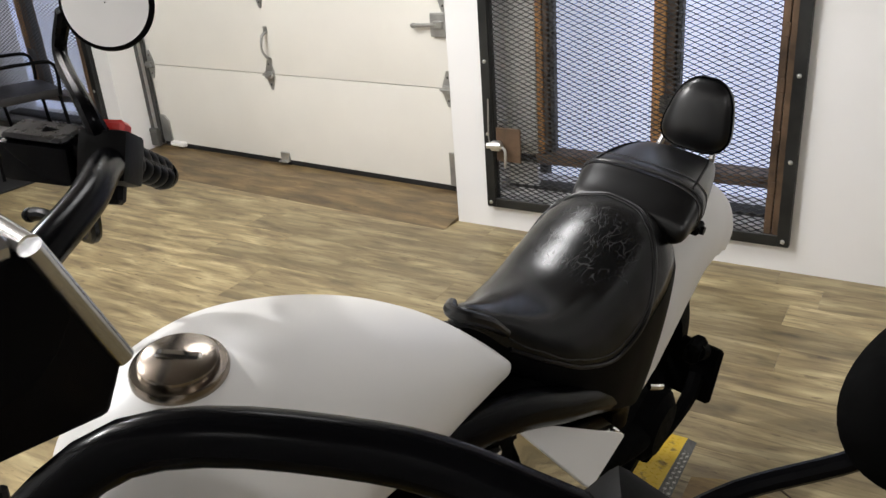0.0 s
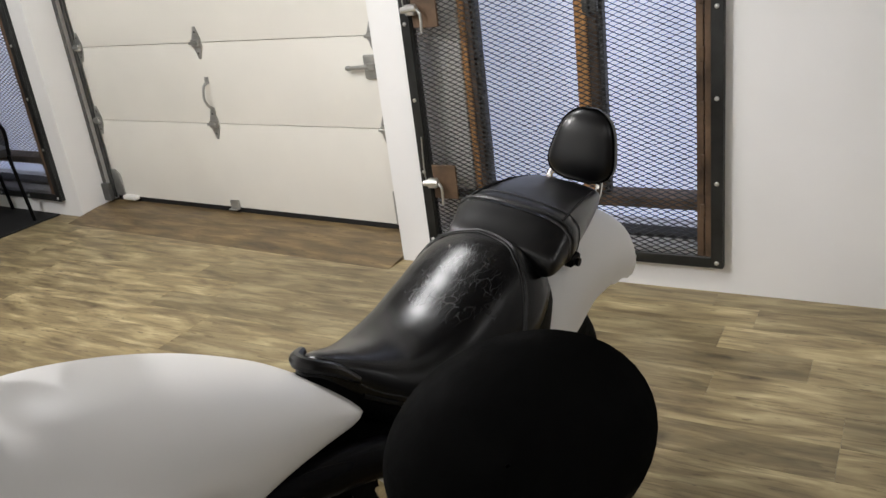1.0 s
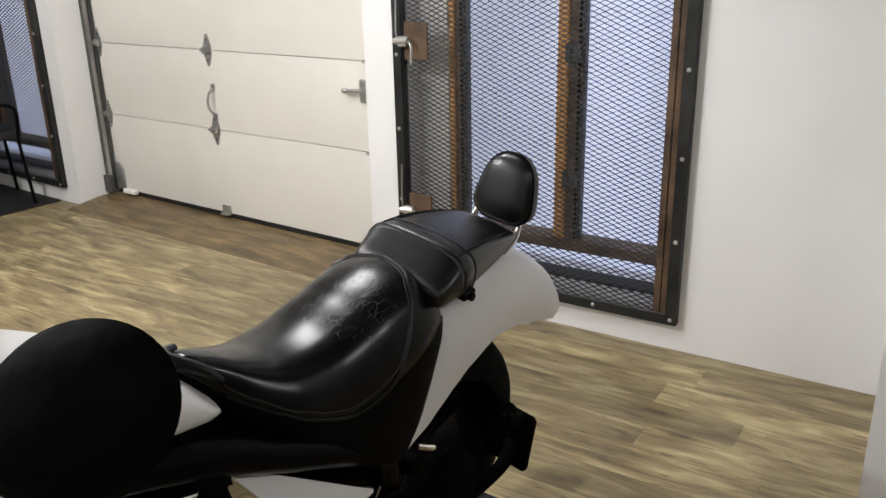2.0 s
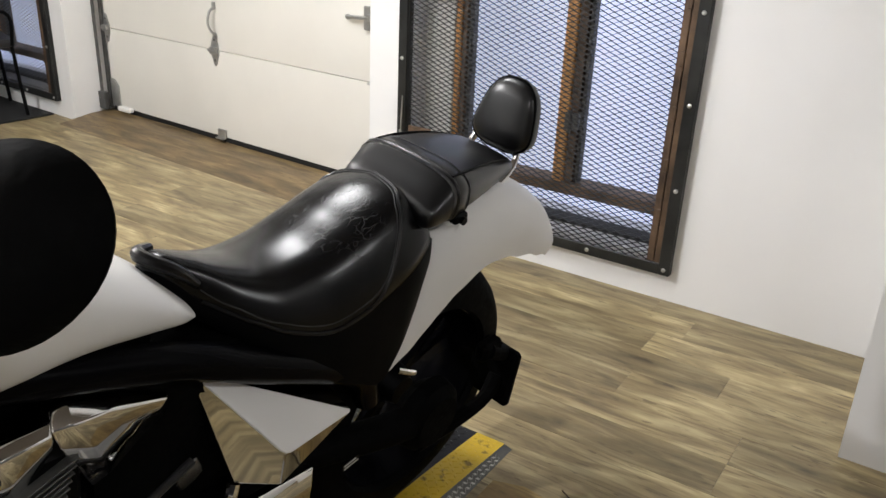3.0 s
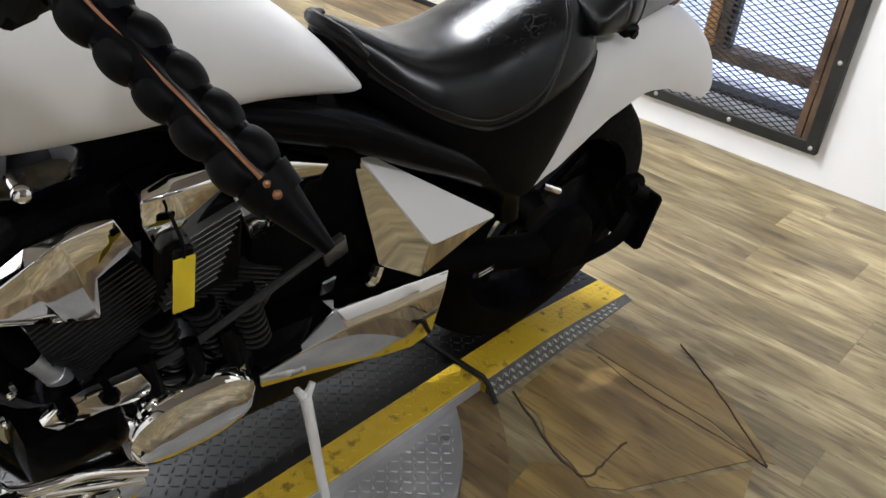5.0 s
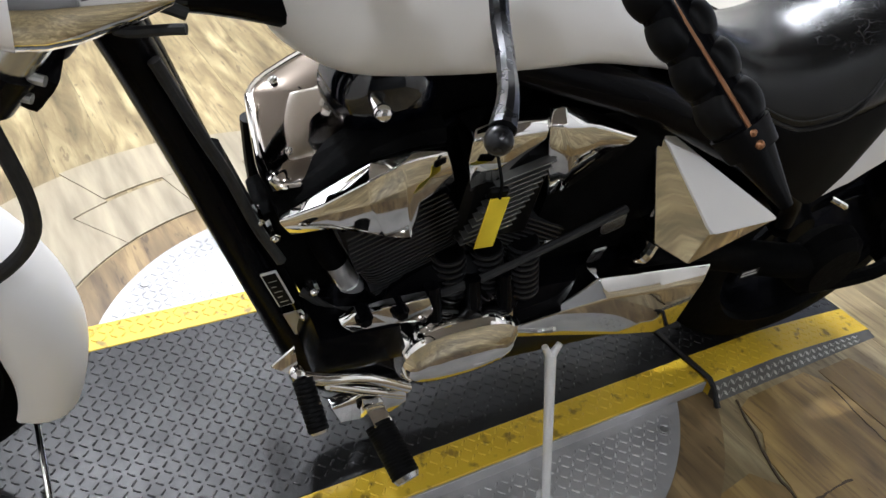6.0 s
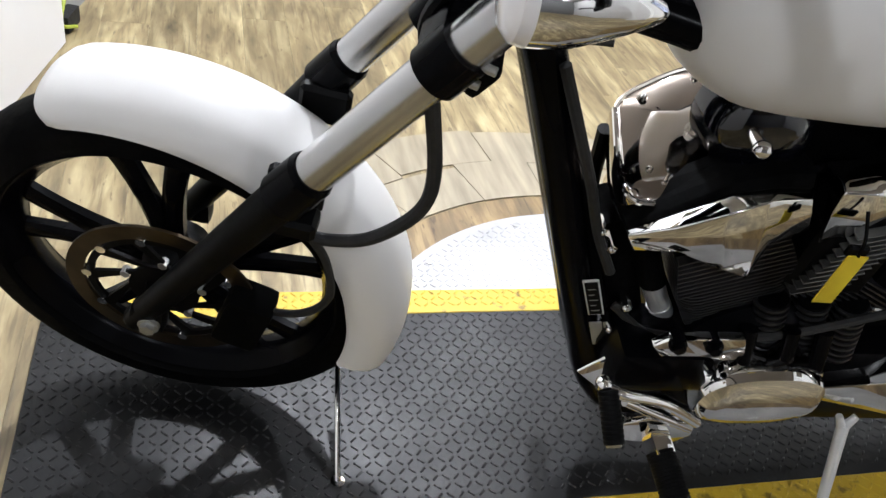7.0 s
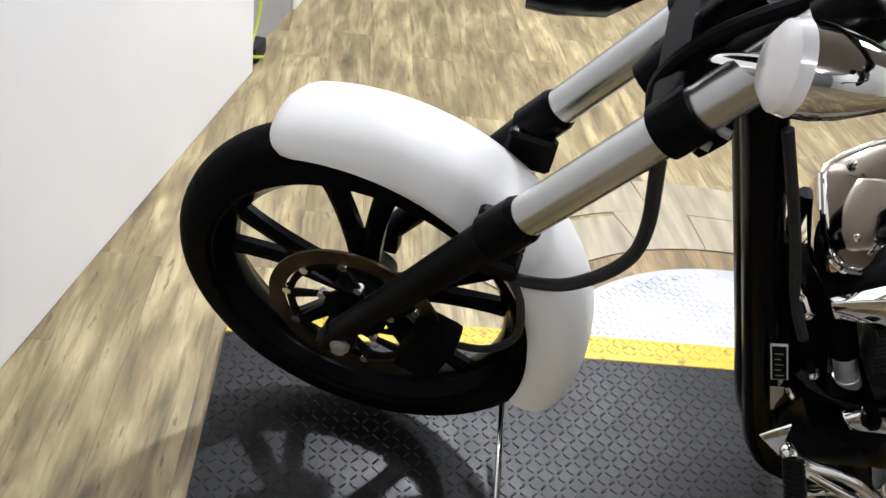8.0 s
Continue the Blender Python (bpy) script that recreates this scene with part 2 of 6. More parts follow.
SATIN = material("satin aluminium", (0.55, 0.55, 0.55), 0.24, metal=1.0, var=0.1, scale=12)
BLACK = material("black gloss frame paint", (0.002, 0.002, 0.0025), 0.22, var=0.1, scale=6, spec=0.05)
GLOSS = material("deep gloss black", (0.003, 0.0035, 0.006), 0.09, var=0.1, scale=6, coat=0.6)
CAP = material("brushed brown metal", (0.30, 0.26, 0.22), 0.22, metal=1.0, var=0.1, scale=30)
ALU = material("cast aluminium", (0.78, 0.78, 0.77), 0.32, metal=0.6, var=0.15, scale=30)
STAND = material("satin silver stand", (0.78, 0.78, 0.77), 0.32, metal=0.25, var=0.06, scale=30)
LEVER = material("dark anodised lever", (0.035, 0.035, 0.037), 0.28, metal=0.8, var=0.2, scale=30)
BLACK_MATT = material("matt black metal", (0.0015, 0.0015, 0.0017), 0.48, var=0.3, scale=12, bump=0.1, bscale=120, spec=0.08)
FIN = material("dark engine fins", (0.04, 0.04, 0.042), 0.38, metal=0.6, var=0.2, scale=20)
TYRE = material("tyre rubber", (0.002, 0.002, 0.002), 0.7, var=0.35, scale=18, bump=0.3, bscale=140, spec=0.03)
DISC = material("used brake disc", (0.065, 0.048, 0.028), 0.35, metal=0.9, var=0.35, scale=25)
MIRROR = material("mirror", (0.9, 0.9, 0.9), 0.02, metal=1.0)
RED = material("red switch", (0.55, 0.02, 0.015), 0.35)
COPPER = material("copper stripe", (0.28, 0.13, 0.06), 0.35, metal=0.6)
TAG_YELLOW = material("yellow paper tag", (0.75, 0.58, 0.02), 0.6, var=0.08, scale=30)
LABEL_WHITE = material("label print", (0.6, 0.6, 0.58), 0.4)
CABLE_GREEN = material("yellow green cable", (0.35, 0.42, 0.04), 0.45)
LENS_CLEAR = material("milky clear lens", (0.75, 0.73, 0.72), 0.18, var=0.05, scale=30, coat=0.6)
SKY_GLOW = glow("bright overcast yard", (0.63, 0.69, 0.88), 1.05)
LAMP_GLOW = glow("lamp face", (1.0, 0.95, 0.86), 14.0)
PANE = glass("window pane")
CHAIR_BLACK = material("black chair vinyl", (0.012, 0.012, 0.014), 0.45, var=0.2, scale=10)
CONCRETE = material("yard concrete", (0.5, 0.5, 0.49), 0.8, var=0.2, scale=3)


# ---- mesh helpers ----
def thing(name, label, category, group="", kind="", at=None):
    e = new(name)
    e.empty_display_size = 0.1
    if at is not None:
        e.matrix_world = at
    return tagged(e, label, category, group, kind)


def finish(bm, name, mat, smooth=True, angle=35):
    bmesh.ops.recalc_face_normals(bm, faces=bm.faces)
    me = bpy.data.meshes.new(name)
    if smooth:
        for f in bm.faces:
            f.smooth = True
        lim = radians(angle)
        for e in bm.edges:
            if len(e.link_faces) == 2 and e.calc_face_angle(0) > lim:
                e.smooth = False
    bm.to_mesh(me)
    bm.free()
    for one in (mat if isinstance(mat, (list, tuple)) else [mat]):
        me.materials.append(one)
    return me


def part(name, bm, mat, parent=None, label="", smooth=True, angle=35):
    ob = new(name, finish(bm, name, mat, smooth, angle))
    if parent is not None:
        ob.parent = parent
    if label:
        ob["label"] = label
    return ob


def single(name, bm, mat, label, category, group="", kind="", at=None, smooth=True, angle=35):
    ob = new(name, finish(bm, name, mat, smooth, angle))
    if at is not None:
        ob.matrix_world = at
    return tagged(ob, label, category, group, kind)


def box(bm, lo, hi, bevel=0.0, m=None, seg=1):
    c = [(a + b) / 2 for a, b in zip(lo, hi)]
    s = [abs(b - a) for a, b in zip(lo, hi)]
    made = bmesh.ops.create_cube(bm, size=1, matrix=Matrix.Translation(c) @ Matrix.Diagonal((*s, 1)))
    vs = made["verts"]
    if bevel > 0:
        es = list({e for v in vs for e in v.link_edges})
        r = bmesh.ops.bevel(bm, geom=es, offset=bevel, segments=seg, affect="EDGES", profile=0.7)
        vs = list({v for f in r["faces"] for v in f.verts} | {v for v in vs if v.is_valid})
    if m is not None:
        bmesh.ops.transform(bm, matrix=m, verts=vs)
    return vs


def rod(bm, a, b, r1, r2=None, seg=16, caps=True):
    a, b = Vector(a), Vector(b)
    d = b - a
    m = Matrix.Translation((a + b) / 2) @ d.to_track_quat("Z", "Y").to_matrix().to_4x4()
    return bmesh.ops.create_cone(bm, cap_ends=caps, segments=seg, radius1=r1, radius2=r1 if r2 is None else r2, depth=d.length, matrix=m)["verts"]


def ball(bm, c, r, seg=12, m=None):
    mm = Matrix.Translation(c) @ (m if m is not None else Matrix.Identity(4)) @ Matrix.Diagonal((*(r if isinstance(r, (tuple, list)) else (r, r, r)), 1))
    return bmesh.ops.create_uvsphere(bm, u_segments=seg, v_segments=max(6, seg // 2 + 2), radius=1, matrix=mm)["verts"]


def spline(points, n):
    """Points along a smooth curve through the given ones."""
    ps = [Vector(p) for p in points]
    ps = [ps[0] * 2 - ps[1]] + ps + [ps[-1] * 2 - ps[-2]]
    out = []
    for i in range(1, len(ps) - 2):
        for k in range(n):
            t = k / n
            p0, p1, p2, p3 = ps[i - 1 : i + 3]
            out.append(0.5 * (2 * p1 + (p2 - p0) * t + (2 * p0 - 5 * p1 + 4 * p2 - p3) * t * t + (3 * p1 - p0 - 3 * p2 + p3) * t ** 3))
    out.append(ps[-2])
    return out


def loft(bm, rings, cap=True, closed=True):
    rows = [[bm.verts.new(p) for p in ring] for ring in rings]
    for a, b in zip(rows, rows[1:]):
        n = len(a)
        for i in range(n if closed else n - 1):
            j = (i + 1) % n
            bm.faces.new((a[i], a[j], b[j], b[i]))
    if cap and closed:
        bm.faces.new(rows[0][::-1])
        bm.faces.new(rows[-1])
    return rows


def tube(bm, points, r, n=6, seg=10, cap=True):
    """A round tube along a smooth curve; r is a number or one for each given point."""
    ps = spline(points, n) if n > 1 else [Vector(p) for p in points]
    if isinstance(r, (int, float)):
        rs = [r] * len(ps)
    else:
        rs = []
        for i in range(len(ps)):
            u = i / n
            k = min(int(u), len(r) - 2)
            rs.append(r[k] + (r[k + 1] - r[k]) * (u - k))
    up = None
    rings = []
    for i, p in enumerate(ps):
        d = (ps[min(i + 1, len(ps) - 1)] - ps[max(i - 1, 0)]).normalized()
        if up is None:
            up = Vector((0, 0, 1)) if abs(d.z) < 0.9 else Vector((1, 0, 0))
        x = d.cross(up).normalized()
        up = x.cross(d).normalized()
        rings.append([p + rs[i] * (math.cos(2 * math.pi * k / seg) * x + math.sin(2 * math.pi * k / seg) * up) for k in range(seg)])
    loft(bm, rings, cap)


def superellipse(cx, cz, hw, hz, e=2.4, n=32, top=None):
    """A ring in x and z; top: another exponent for the upper half."""
    out = []
    for k in range(n):
        a = 2 * math.pi * k / n
        c, s = math.cos(a), math.sin(a)
        ex = e if s < 0 or top is None else top
        out.append((cx + hw * math.copysign(abs(c) ** (2 / ex), c), cz + hz * math.copysign(abs(s) ** (2 / ex), s)))
    return out


def lathe(bm, profile, centre, axis="x", seg=48, closed=True):
    """Turns a profile of (radius, along) round an axis through centre."""
    c = Vector(centre)
    rings = []
    for k in range(seg):
        a = 2 * math.pi * k / seg
        ca, sa = math.cos(a), math.sin(a)
        if axis == "x":
            rings.append([c + Vector((h, r * ca, r * sa)) for r, h in profile])
        elif axis == "z":
            rings.append([c + Vector((r * ca, r * sa, h)) for r, h in profile])
        else:
            rings.append([c + Vector((r * ca, h, r * sa)) for r, h in profile])
    rings.append(rings[0])
    rows = [[bm.verts.new(p) for p in ring] for ring in rings[:-1]]
    rows.append(rows[0])
    for a, b in zip(rows, rows[1:]):
        n = len(a)
        for i in range(n if closed else n - 1):
            j = (i + 1) % n
            bm.faces.new((a[i], a[j], b[j], b[i]))


def prism(bm, outline, lo, hi, axis="x", bevel=0.0):
    """A flat outline of pairs pulled along an axis from lo to hi (y, z for x; x, z for y; x, y for z)."""
    def at(p, h):
        return {"x": (h, p[0], p[1]), "y": (p[0], h, p[1]), "z": (p[0], p[1], h)}[axis]
    a = [bm.verts.new(at(p, lo)) for p in outline]
    b = [bm.verts.new(at(p, hi)) for p in outline]
    fs = [bm.faces.new(a[::-1]), bm.faces.new(b)]
    n = len(a)
    for i in range(n):
        j = (i + 1) % n
        fs.append(bm.faces.new((a[i], a[j], b[j], b[i])))
    if bevel > 0:
        bmesh.ops.bevel(bm, geom=list({e for f in fs for e in f.edges}), offset=bevel, segments=2, affect="EDGES", profile=0.6)
    return a + b


def moved(bm, m):
    bmesh.ops.transform(bm, matrix=m, verts=bm.verts)
    return bm


def fresh():
    return bmesh.new()


# ---- room ----
WALL_Y = 2.17      # face of the wall with the barred window
DX1 = -1.285      # corner of the door opening
WX0, WX1 = -1.11, 0.15     # barred window frame
ROOM_H = 2.75
LEFT_X, RIGHT_X, SOUTH_Y = -7.2, 6.0, -4.2


def structure(name, boxes, mat, label, bevel=0.0, category="wall"):
    bm = fresh()
    for lo, hi in boxes:
        box(bm, lo, hi, bevel)
    return single(name, bm, mat, label, category, kind="structure", smooth=False)


# window wall with openings; its western half runs at a slight angle
WEST = Matrix.Translation((DX1, WALL_Y, 0)) @ Matrix.Rotation(radians(-3.2), 4, "Z")
DU0 = -2.41          # western side of the door opening, from the corner
LU0, LU1 = -3.9, -2.545  # second barred window
HEAD = 2.35
structure("wall_north", [
    ((DX1, WALL_Y, 0), (WX0 + 0.05, WALL_Y + 0.30, ROOM_H)),
    ((WX0 + 0.05, WALL_Y, 0), (WX1 - 0.05, WALL_Y + 0.30, 0.17)),
    ((WX0 + 0.05, WALL_Y, 2.2), (WX1 - 0.05, WALL_Y + 0.30, ROOM_H)),
    ((WX1 - 0.05, WALL_Y, 0), (RIGHT_X, WALL_Y + 0.30, ROOM_H)),
], WHITE_WALL, "white painted wall round the barred window")
for lo, hi in [((DU0, 0, HEAD), (0, 0.3, ROOM_H)), ((LU1 - 0.05, 0, 0), (DU0, 0.34, ROOM_H)), ((LU0 + 0.05, 0, 0), (LU1 - 0.05, 0.3, 0.15)),
               ((LU0 + 0.05, 0, 2.2), (LU1 - 0.05, 0.3, ROOM_H)), ((-6.3, 0, 0), (LU0 + 0.05, 0.3, ROOM_H))]:
    bm = fresh()
    box(bm, lo, hi)
    single("wall_northwest", bm, WHITE_WALL, "white painted wall beside the sectional door", "wall", kind="structure", at=WEST, smooth=False)
structure("wall_west", [((LEFT_X - 0.2, -6.0, 0), (LEFT_X, WALL_Y + 0.9, ROOM_H))], WHITE_WALL, "plain white painted wall")
# unseen walls added to close the room, dark so little light bounces back
structure("wall_east", [((RIGHT_X, SOUTH_Y, 0), (RIGHT_X + 0.2, WALL_Y + 0.3, ROOM_H))], DARK_WALL, "unseen dark grey wall that limits bounced light")
structure("wall_south", [((LEFT_X - 0.2, -6.2, 0), (RIGHT_X + 0.2, -6.0, ROOM_H)), ((RIGHT_X, -6.0, 0), (RIGHT_X + 0.2, SOUTH_Y, ROOM_H))], DARK_WALL, "unseen dark grey wall that limits bounced light")
structure("wall_pier", [((0.87, 1.52, 0), (1.75, WALL_Y - 0.002, ROOM_H))], WHITE_WALL, "white boxed-out pier beside the window")
# ceiling is out of view; its brown is set for chrome reflections and weak bounce
structure("ceiling", [((LEFT_X - 0.2, -6.2, ROOM_H), (RIGHT_X + 0.2, WALL_Y + 0.9, ROOM_H + 0.15))], CEILING, "unseen ceiling, dull brown for reflections and weak bounce", category="ceiling")

# partition beside the front wheel, at a slant
bm = fresh()
box(bm, (-0.02, -0.16, 0), (4.0, 0, ROOM_H), 0.004)
PART = Matrix.Translation((-1.768, -1.525, 0)) @ Matrix.Rotation(radians(-11.3), 4, "Z")
single("wall_partition", bm, WHITE_WALL, "white painted partition beside the turntable", "wall", kind="structure", at=PART, smooth=False)
bm = fresh()
box(bm, (-3.2, -0.2, 0), (-0.02, -0.05, ROOM_H))
single("wall_recess", bm, GREY_WALL, "shaded grey wall behind the partition end", "wall", kind="structure", at=PART, smooth=False)
bm = fresh()
box(bm, (-3.1, -0.05, 0.0), (-0.62, -0.035, 0.09), 0.003)
single("baseboard", bm, WHITE_TRIM, "white painted skirting board", "skirting", kind="structure", at=PART, smooth=False)
# hanging cable in the recess
bm = fresh()
tube(bm, [(-0.2, -0.045, 1.2), (-0.24, -0.03, 0.62), (-0.22, -0.03, 0.3), (-0.14, -0.025, 0.14), (-0.05, -0.02, 0.05), (-0.12, 0.0, 0.012)], 0.006, 6, 8)
single("power_cable", bm, CABLE_GREEN, "yellow-green cable hanging down the grey wall", "cable", at=PART)
bm = fresh()
box(bm, (-0.19, -0.05, 0.0), (-0.08, -0.01, 0.055), 0.008, seg=2)
single("power_strip", bm, RUBBER_SEAL, "black power socket box on the floor", "socket", at=PART)

# ---- sectional door ----
bm = fresh()
box(bm, (DU0 - 0.05, 0.325, 0), (0.3, 0.36, HEAD + 0.1))
single("door_backing", bm, RUBBER_SEAL, "dark outer face behind the sectional door", "door", kind="structure", at=WEST, smooth=False)

door = thing("door_1", "closed off-white sectional garage door with zinc hinges", "garage door", kind="structure", at=WEST)
JOINTS = [0.062, 0.548, 0.985, 1.425, 1.885, 2.345]
for z0, z1 in zip(JOINTS, JOINTS[1:]):
    bm = fresh()
    box(bm, (DU0 + 0.035, 0.25, z0 + 0.0015), (-0.10, 0.30, z1 - 0.0015), 0.004, seg=2)
    part("door_panel", bm, DOOR_PAINT, door)
bm = fresh()
box(bm, (DU0 + 0.03, 0.255, 0.03), (-0.1, 0.295, 0.062), 0.008, seg=2)
part("bottom_seal", bm, RUBBER_SEAL, door, "black rubber bottom seal")


def hinge(u, z, parent):
    bm = fresh()
    prism(bm, [(-0.006, -0.085), (0.006, -0.085), (0.03, -0.022), (0.03, 0.022), (0.006, 0.085), (-0.006, 0.085), (-0.03, 0.022), (-0.03, -0.022)], 0.243, 0.249, "y")
    box(bm, (-0.022, 0.222, -0.018), (0.022, 0.245, 0.018), 0.003)
    rod(bm, (-0.034, 0.226, 0), (0.034, 0.226, 0), 0.008, seg=10)
    moved(bm, Matrix.Translation((u, 0, z)))
    h = part("hinge", bm, LATCH, parent, "zinc leaf hinge", angle=25)
    for dz in (-0.055, 0.055):
        bm = fresh()
        ball(bm, (u, 0.243, z + dz), (0.006, 0.004, 0.006), 8)
        part("screw", bm, LATCH_DARK, h)


for z in JOINTS[1:5]:
    for u in (DU0 + 0.055, -1.34, -0.175):
        hinge(u, z, door)
# lift handle, lock, corner plates and the middle bracket
bm = fresh()
tube(bm, [(-1.33, 0.247, 0.63), (-1.33, 0.215, 0.66), (-1.335, 0.205, 0.70), (-1.33, 0.215, 0.755), (-1.33, 0.247, 0.775)], [0.009, 0.007, 0.0065, 0.007, 0.009], 6, 8)
for z in (0.62, 0.785):
    box(bm, (-1.345, 0.243, z - 0.02), (-1.315, 0.249, z + 0.02), 0.004)
part("lift_handle", bm, LATCH, door, "zinc lift handle")
bm = fresh()
box(bm, (-0.245, 0.228, 0.79), (-0.15, 0.249, 0.90), 0.006)
box(bm, (-0.22, 0.215, 0.83), (-0.17, 0.235, 0.865), 0.004)
rod(bm, (-0.33, 0.222, 0.842), (-0.2, 0.222, 0.848), 0.009, seg=10)
ball(bm, (-0.33, 0.222, 0.842), (0.02, 0.011, 0.013), 10)
part("slide_lock", bm, LATCH, door, "zinc slide lock with a dark knob")
for u0, u1 in ((DU0 + 0.04, DU0 + 0.12), (-0.195, -0.115)):
    bm = fresh()
    prism(bm, [(u0, 0.066), (u1, 0.066), (u1, 0.2), ((u0 + u1) / 2, 0.235), (u0, 0.235)], 0.24, 0.248, "y")
    part("corner_plate", bm, LATCH, door, "zinc corner plate", angle=25)
bm = fresh()
box(bm, (-1.35, 0.235, 0.058), (-1.285, 0.249, 0.108), 0.003)
box(bm, (-1.35, 0.215, 0.055), (-1.285, 0.249, 0.063), 0.002)
part("bottom_bracket", bm, LATCH, door, "zinc bottom bracket")
bm = fresh()
box(bm, (DU0 + 0.13, 0.21, 0.05), (DU0 + 0.25, 0.249, 0.078), 0.005)
part("bottom_foot", bm, WHITE_TRIM, door, "small white foot block")
# guide rails
for u in (DU0 + 0.012, -0.085):
    bm = fresh()
    box(bm, (u - 0.018, 0.19, 0.05), (u + 0.018, 0.194, HEAD), 0.001)
    box(bm, (u - 0.018, 0.19, 0.05), (u - 0.015, 0.245, HEAD), 0.001)
    box(bm, (u - 0.03, 0.238, 0.05), (u + 0.02, 0.246, HEAD), 0.001)
    part("guide_rail", bm, LATCH_DARK, door, "dark steel guide rail")
bm = fresh()
box(bm, (DU0 - 0.0, 0.17, 0.05), (DU0 + 0.07, 0.2, 0.16), 0.004)
part("rail_foot", bm, LATCH_DARK, door, "bolted rail foot")
bm = fresh()
prism(bm, [(-0.12, 0.0), (0.31, 0.0), (0.31, 0.034), (0.2, 0.034), (0.1, 0.03)], DU0 + 0.004, -0.006, "x")
single("threshold", bm, PLYWOOD, "stained plywood threshold ramp under the garage door", "ramp", kind="structure", at=WEST, smooth=False)


# ---- barred windows ----
def barred_window(name, x0, x1, z0, z1, m, posts, label, lock_z=(0.4, 1.12)):
    """Steel plate frame with bolts, expanded mesh behind it, and the old window in the opening."""
    w = thing(name, label, "barred window", kind="structure", at=m)
    fw = 0.043
    for lo, hi in (((x0, -0.035, z0), (x0 + fw, -0.022, z1)), ((x1 - fw, -0.035, z0), (x1, -0.022, z1)), ((x0 + fw, -0.0345, z0), (x1 - fw, -0.0225, z0 + fw)), ((x0 + fw, -0.0345, z1 - fw), (x1 - fw, -0.0225, z1))):
        bm = fresh()
        box(bm, lo, hi, 0.002)
        part("frame_plate", bm, FRAME_STEEL, w, "dark bolted steel plate")
    for lo, hi in (((x0, -0.022, z0), (x0 + 0.03, -0.001, z1)), ((x1 - 0.03, -0.022, z0), (x1, -0.001, z1)), ((x0 + 0.03, -0.022, z0), (x1 - 0.03, -0.001, z0 + 0.03))):
        bm = fresh()
        box(bm, lo, hi, 0.001)
        part("spacer", bm, FRAME_STEEL, w)
    bolts = [(x1 - 0.022, z0 + 0.022 + 0.31 * i) for i in range(7)] + [(x0 + 0.02, z0 + 0.022 + 0.31 * i) for i in range(7)]
    bolts += [(x1 - 0.022 - 0.31 * i, z0 + 0.022) for i in range(1, int((x1 - x0) / 0.31))]
    for bx, bz in bolts:
        bm = fresh()
        ball(bm, (bx, -0.036, bz), (0.0085, 0.006, 0.0085), 10)
        part("bolt", bm, BOLT, w)
    # rusty inner angle bars
    for a0, a1 in ((x1 - fw - 0.052, x1 - fw + 0.004), ):
        bm = fresh()
        box(bm, (a0, -0.024, z0 + fw - 0.02), (a0 + 0.026, 0.004, z1 - 0.03), 0.002)
        box(bm, (a0 + 0.030, -0.026, z0 + fw - 0.02), (a1, 0.012, z1 - 0.03), 0.002)
        k = z0 + 0.2
        while k < z1 - 0.1:
            box(bm, (a0 + 0.012, -0.03, k), (a0 + 0.03, -0.02, k + 0.05), 0.003)
            k += 0.19
        part("angle_bar", bm, RUST_STEEL, w, "rusty welded angle bar")
    bm = fresh()
    box(bm, (x0 + fw - 0.012, -0.028, z0 + fw - 0.02), (x0 + fw + 0.006, 0.01, z1 - 0.03), 0.002)
    part("angle_bar", bm, FRAME_STEEL, w)
    # latches on the hinge side
    for lz in lock_z:
        bm = fresh()
        box(bm, (x0 + 0.055, -0.03, lz - 0.075), (x0 + 0.17, -0.02, lz + 0.075), 0.003)
        p = part("latch_plate", bm, RUST_STEEL, w, "rusty latch plate")
        bm = fresh()
        rod(bm, (x0 + 0.025, -0.055, lz), (x0 + 0.095, -0.055, lz + 0.005), 0.013, seg=10)
        box(bm, (x0 + 0.04, -0.06, lz - 0.022), (x0 + 0.085, -0.03, lz + 0.02), 0.005)
        tube(bm, [(x0 + 0.095, -0.055, lz), (x0 + 0.112, -0.06, lz - 0.02), (x0 + 0.11, -0.06, lz - 0.09)], 0.006, 5, 8)
        part("padlock", bm, BOLT, p, "zinc slide bolt and padlock")
        bm = fresh()
        tube(bm, [(x0 + 0.035, -0.05, lz), (x0 + 0.03, -0.048, lz + 0.06), (x0 + 0.032, -0.042, lz + 0.2)], 0.003, 5, 6)
        part("chain_wire", bm, BOLT, p)
    # expanded metal: strands that weave between knots
    bm = fresh()
    dx, dz = 0.0445, 0.0099
    nx = int((x1 - x0 - 2 * fw + 0.03) / dx) + 1
    nz = int((z1 - z0 - 2 * fw + 0.03) / dz) + 1
    bx, bz = x0 + fw - 0.015, z0 + fw - 0.015
    verts, faces = [], []
    t, d = 0.0017, 0.004
    for j in range(nz):
        for i in range(nx):
            ax, az = bx + (i + 0.5 * (j % 2)) * dx, bz + j * dz
            for s in (-1, 1):
                ex, ez = ax + s * dx / 2, az + dz
                if ex < bx - 0.02 or ex > x1 - fw + 0.03 or ez > z1 - fw + 0.02:
                    continue
                n = len(verts)
                for px, pz, py in ((ax, az, -0.012), (ex, ez, -0.016)):
                    verts += [(px, py, pz - t), (px, py + d, pz - t), (px, py + d, pz + t), (px, py, pz + t)]
                faces += [(n, n + 1, n + 5, n + 4), (n + 1, n + 2, n + 6, n + 5), (n + 2, n + 3, n + 7, n + 6), (n + 3, n, n + 4, n + 7)]
    me = bpy.data.meshes.new("wire_mesh")
    me.from_pydata(verts, [], faces)
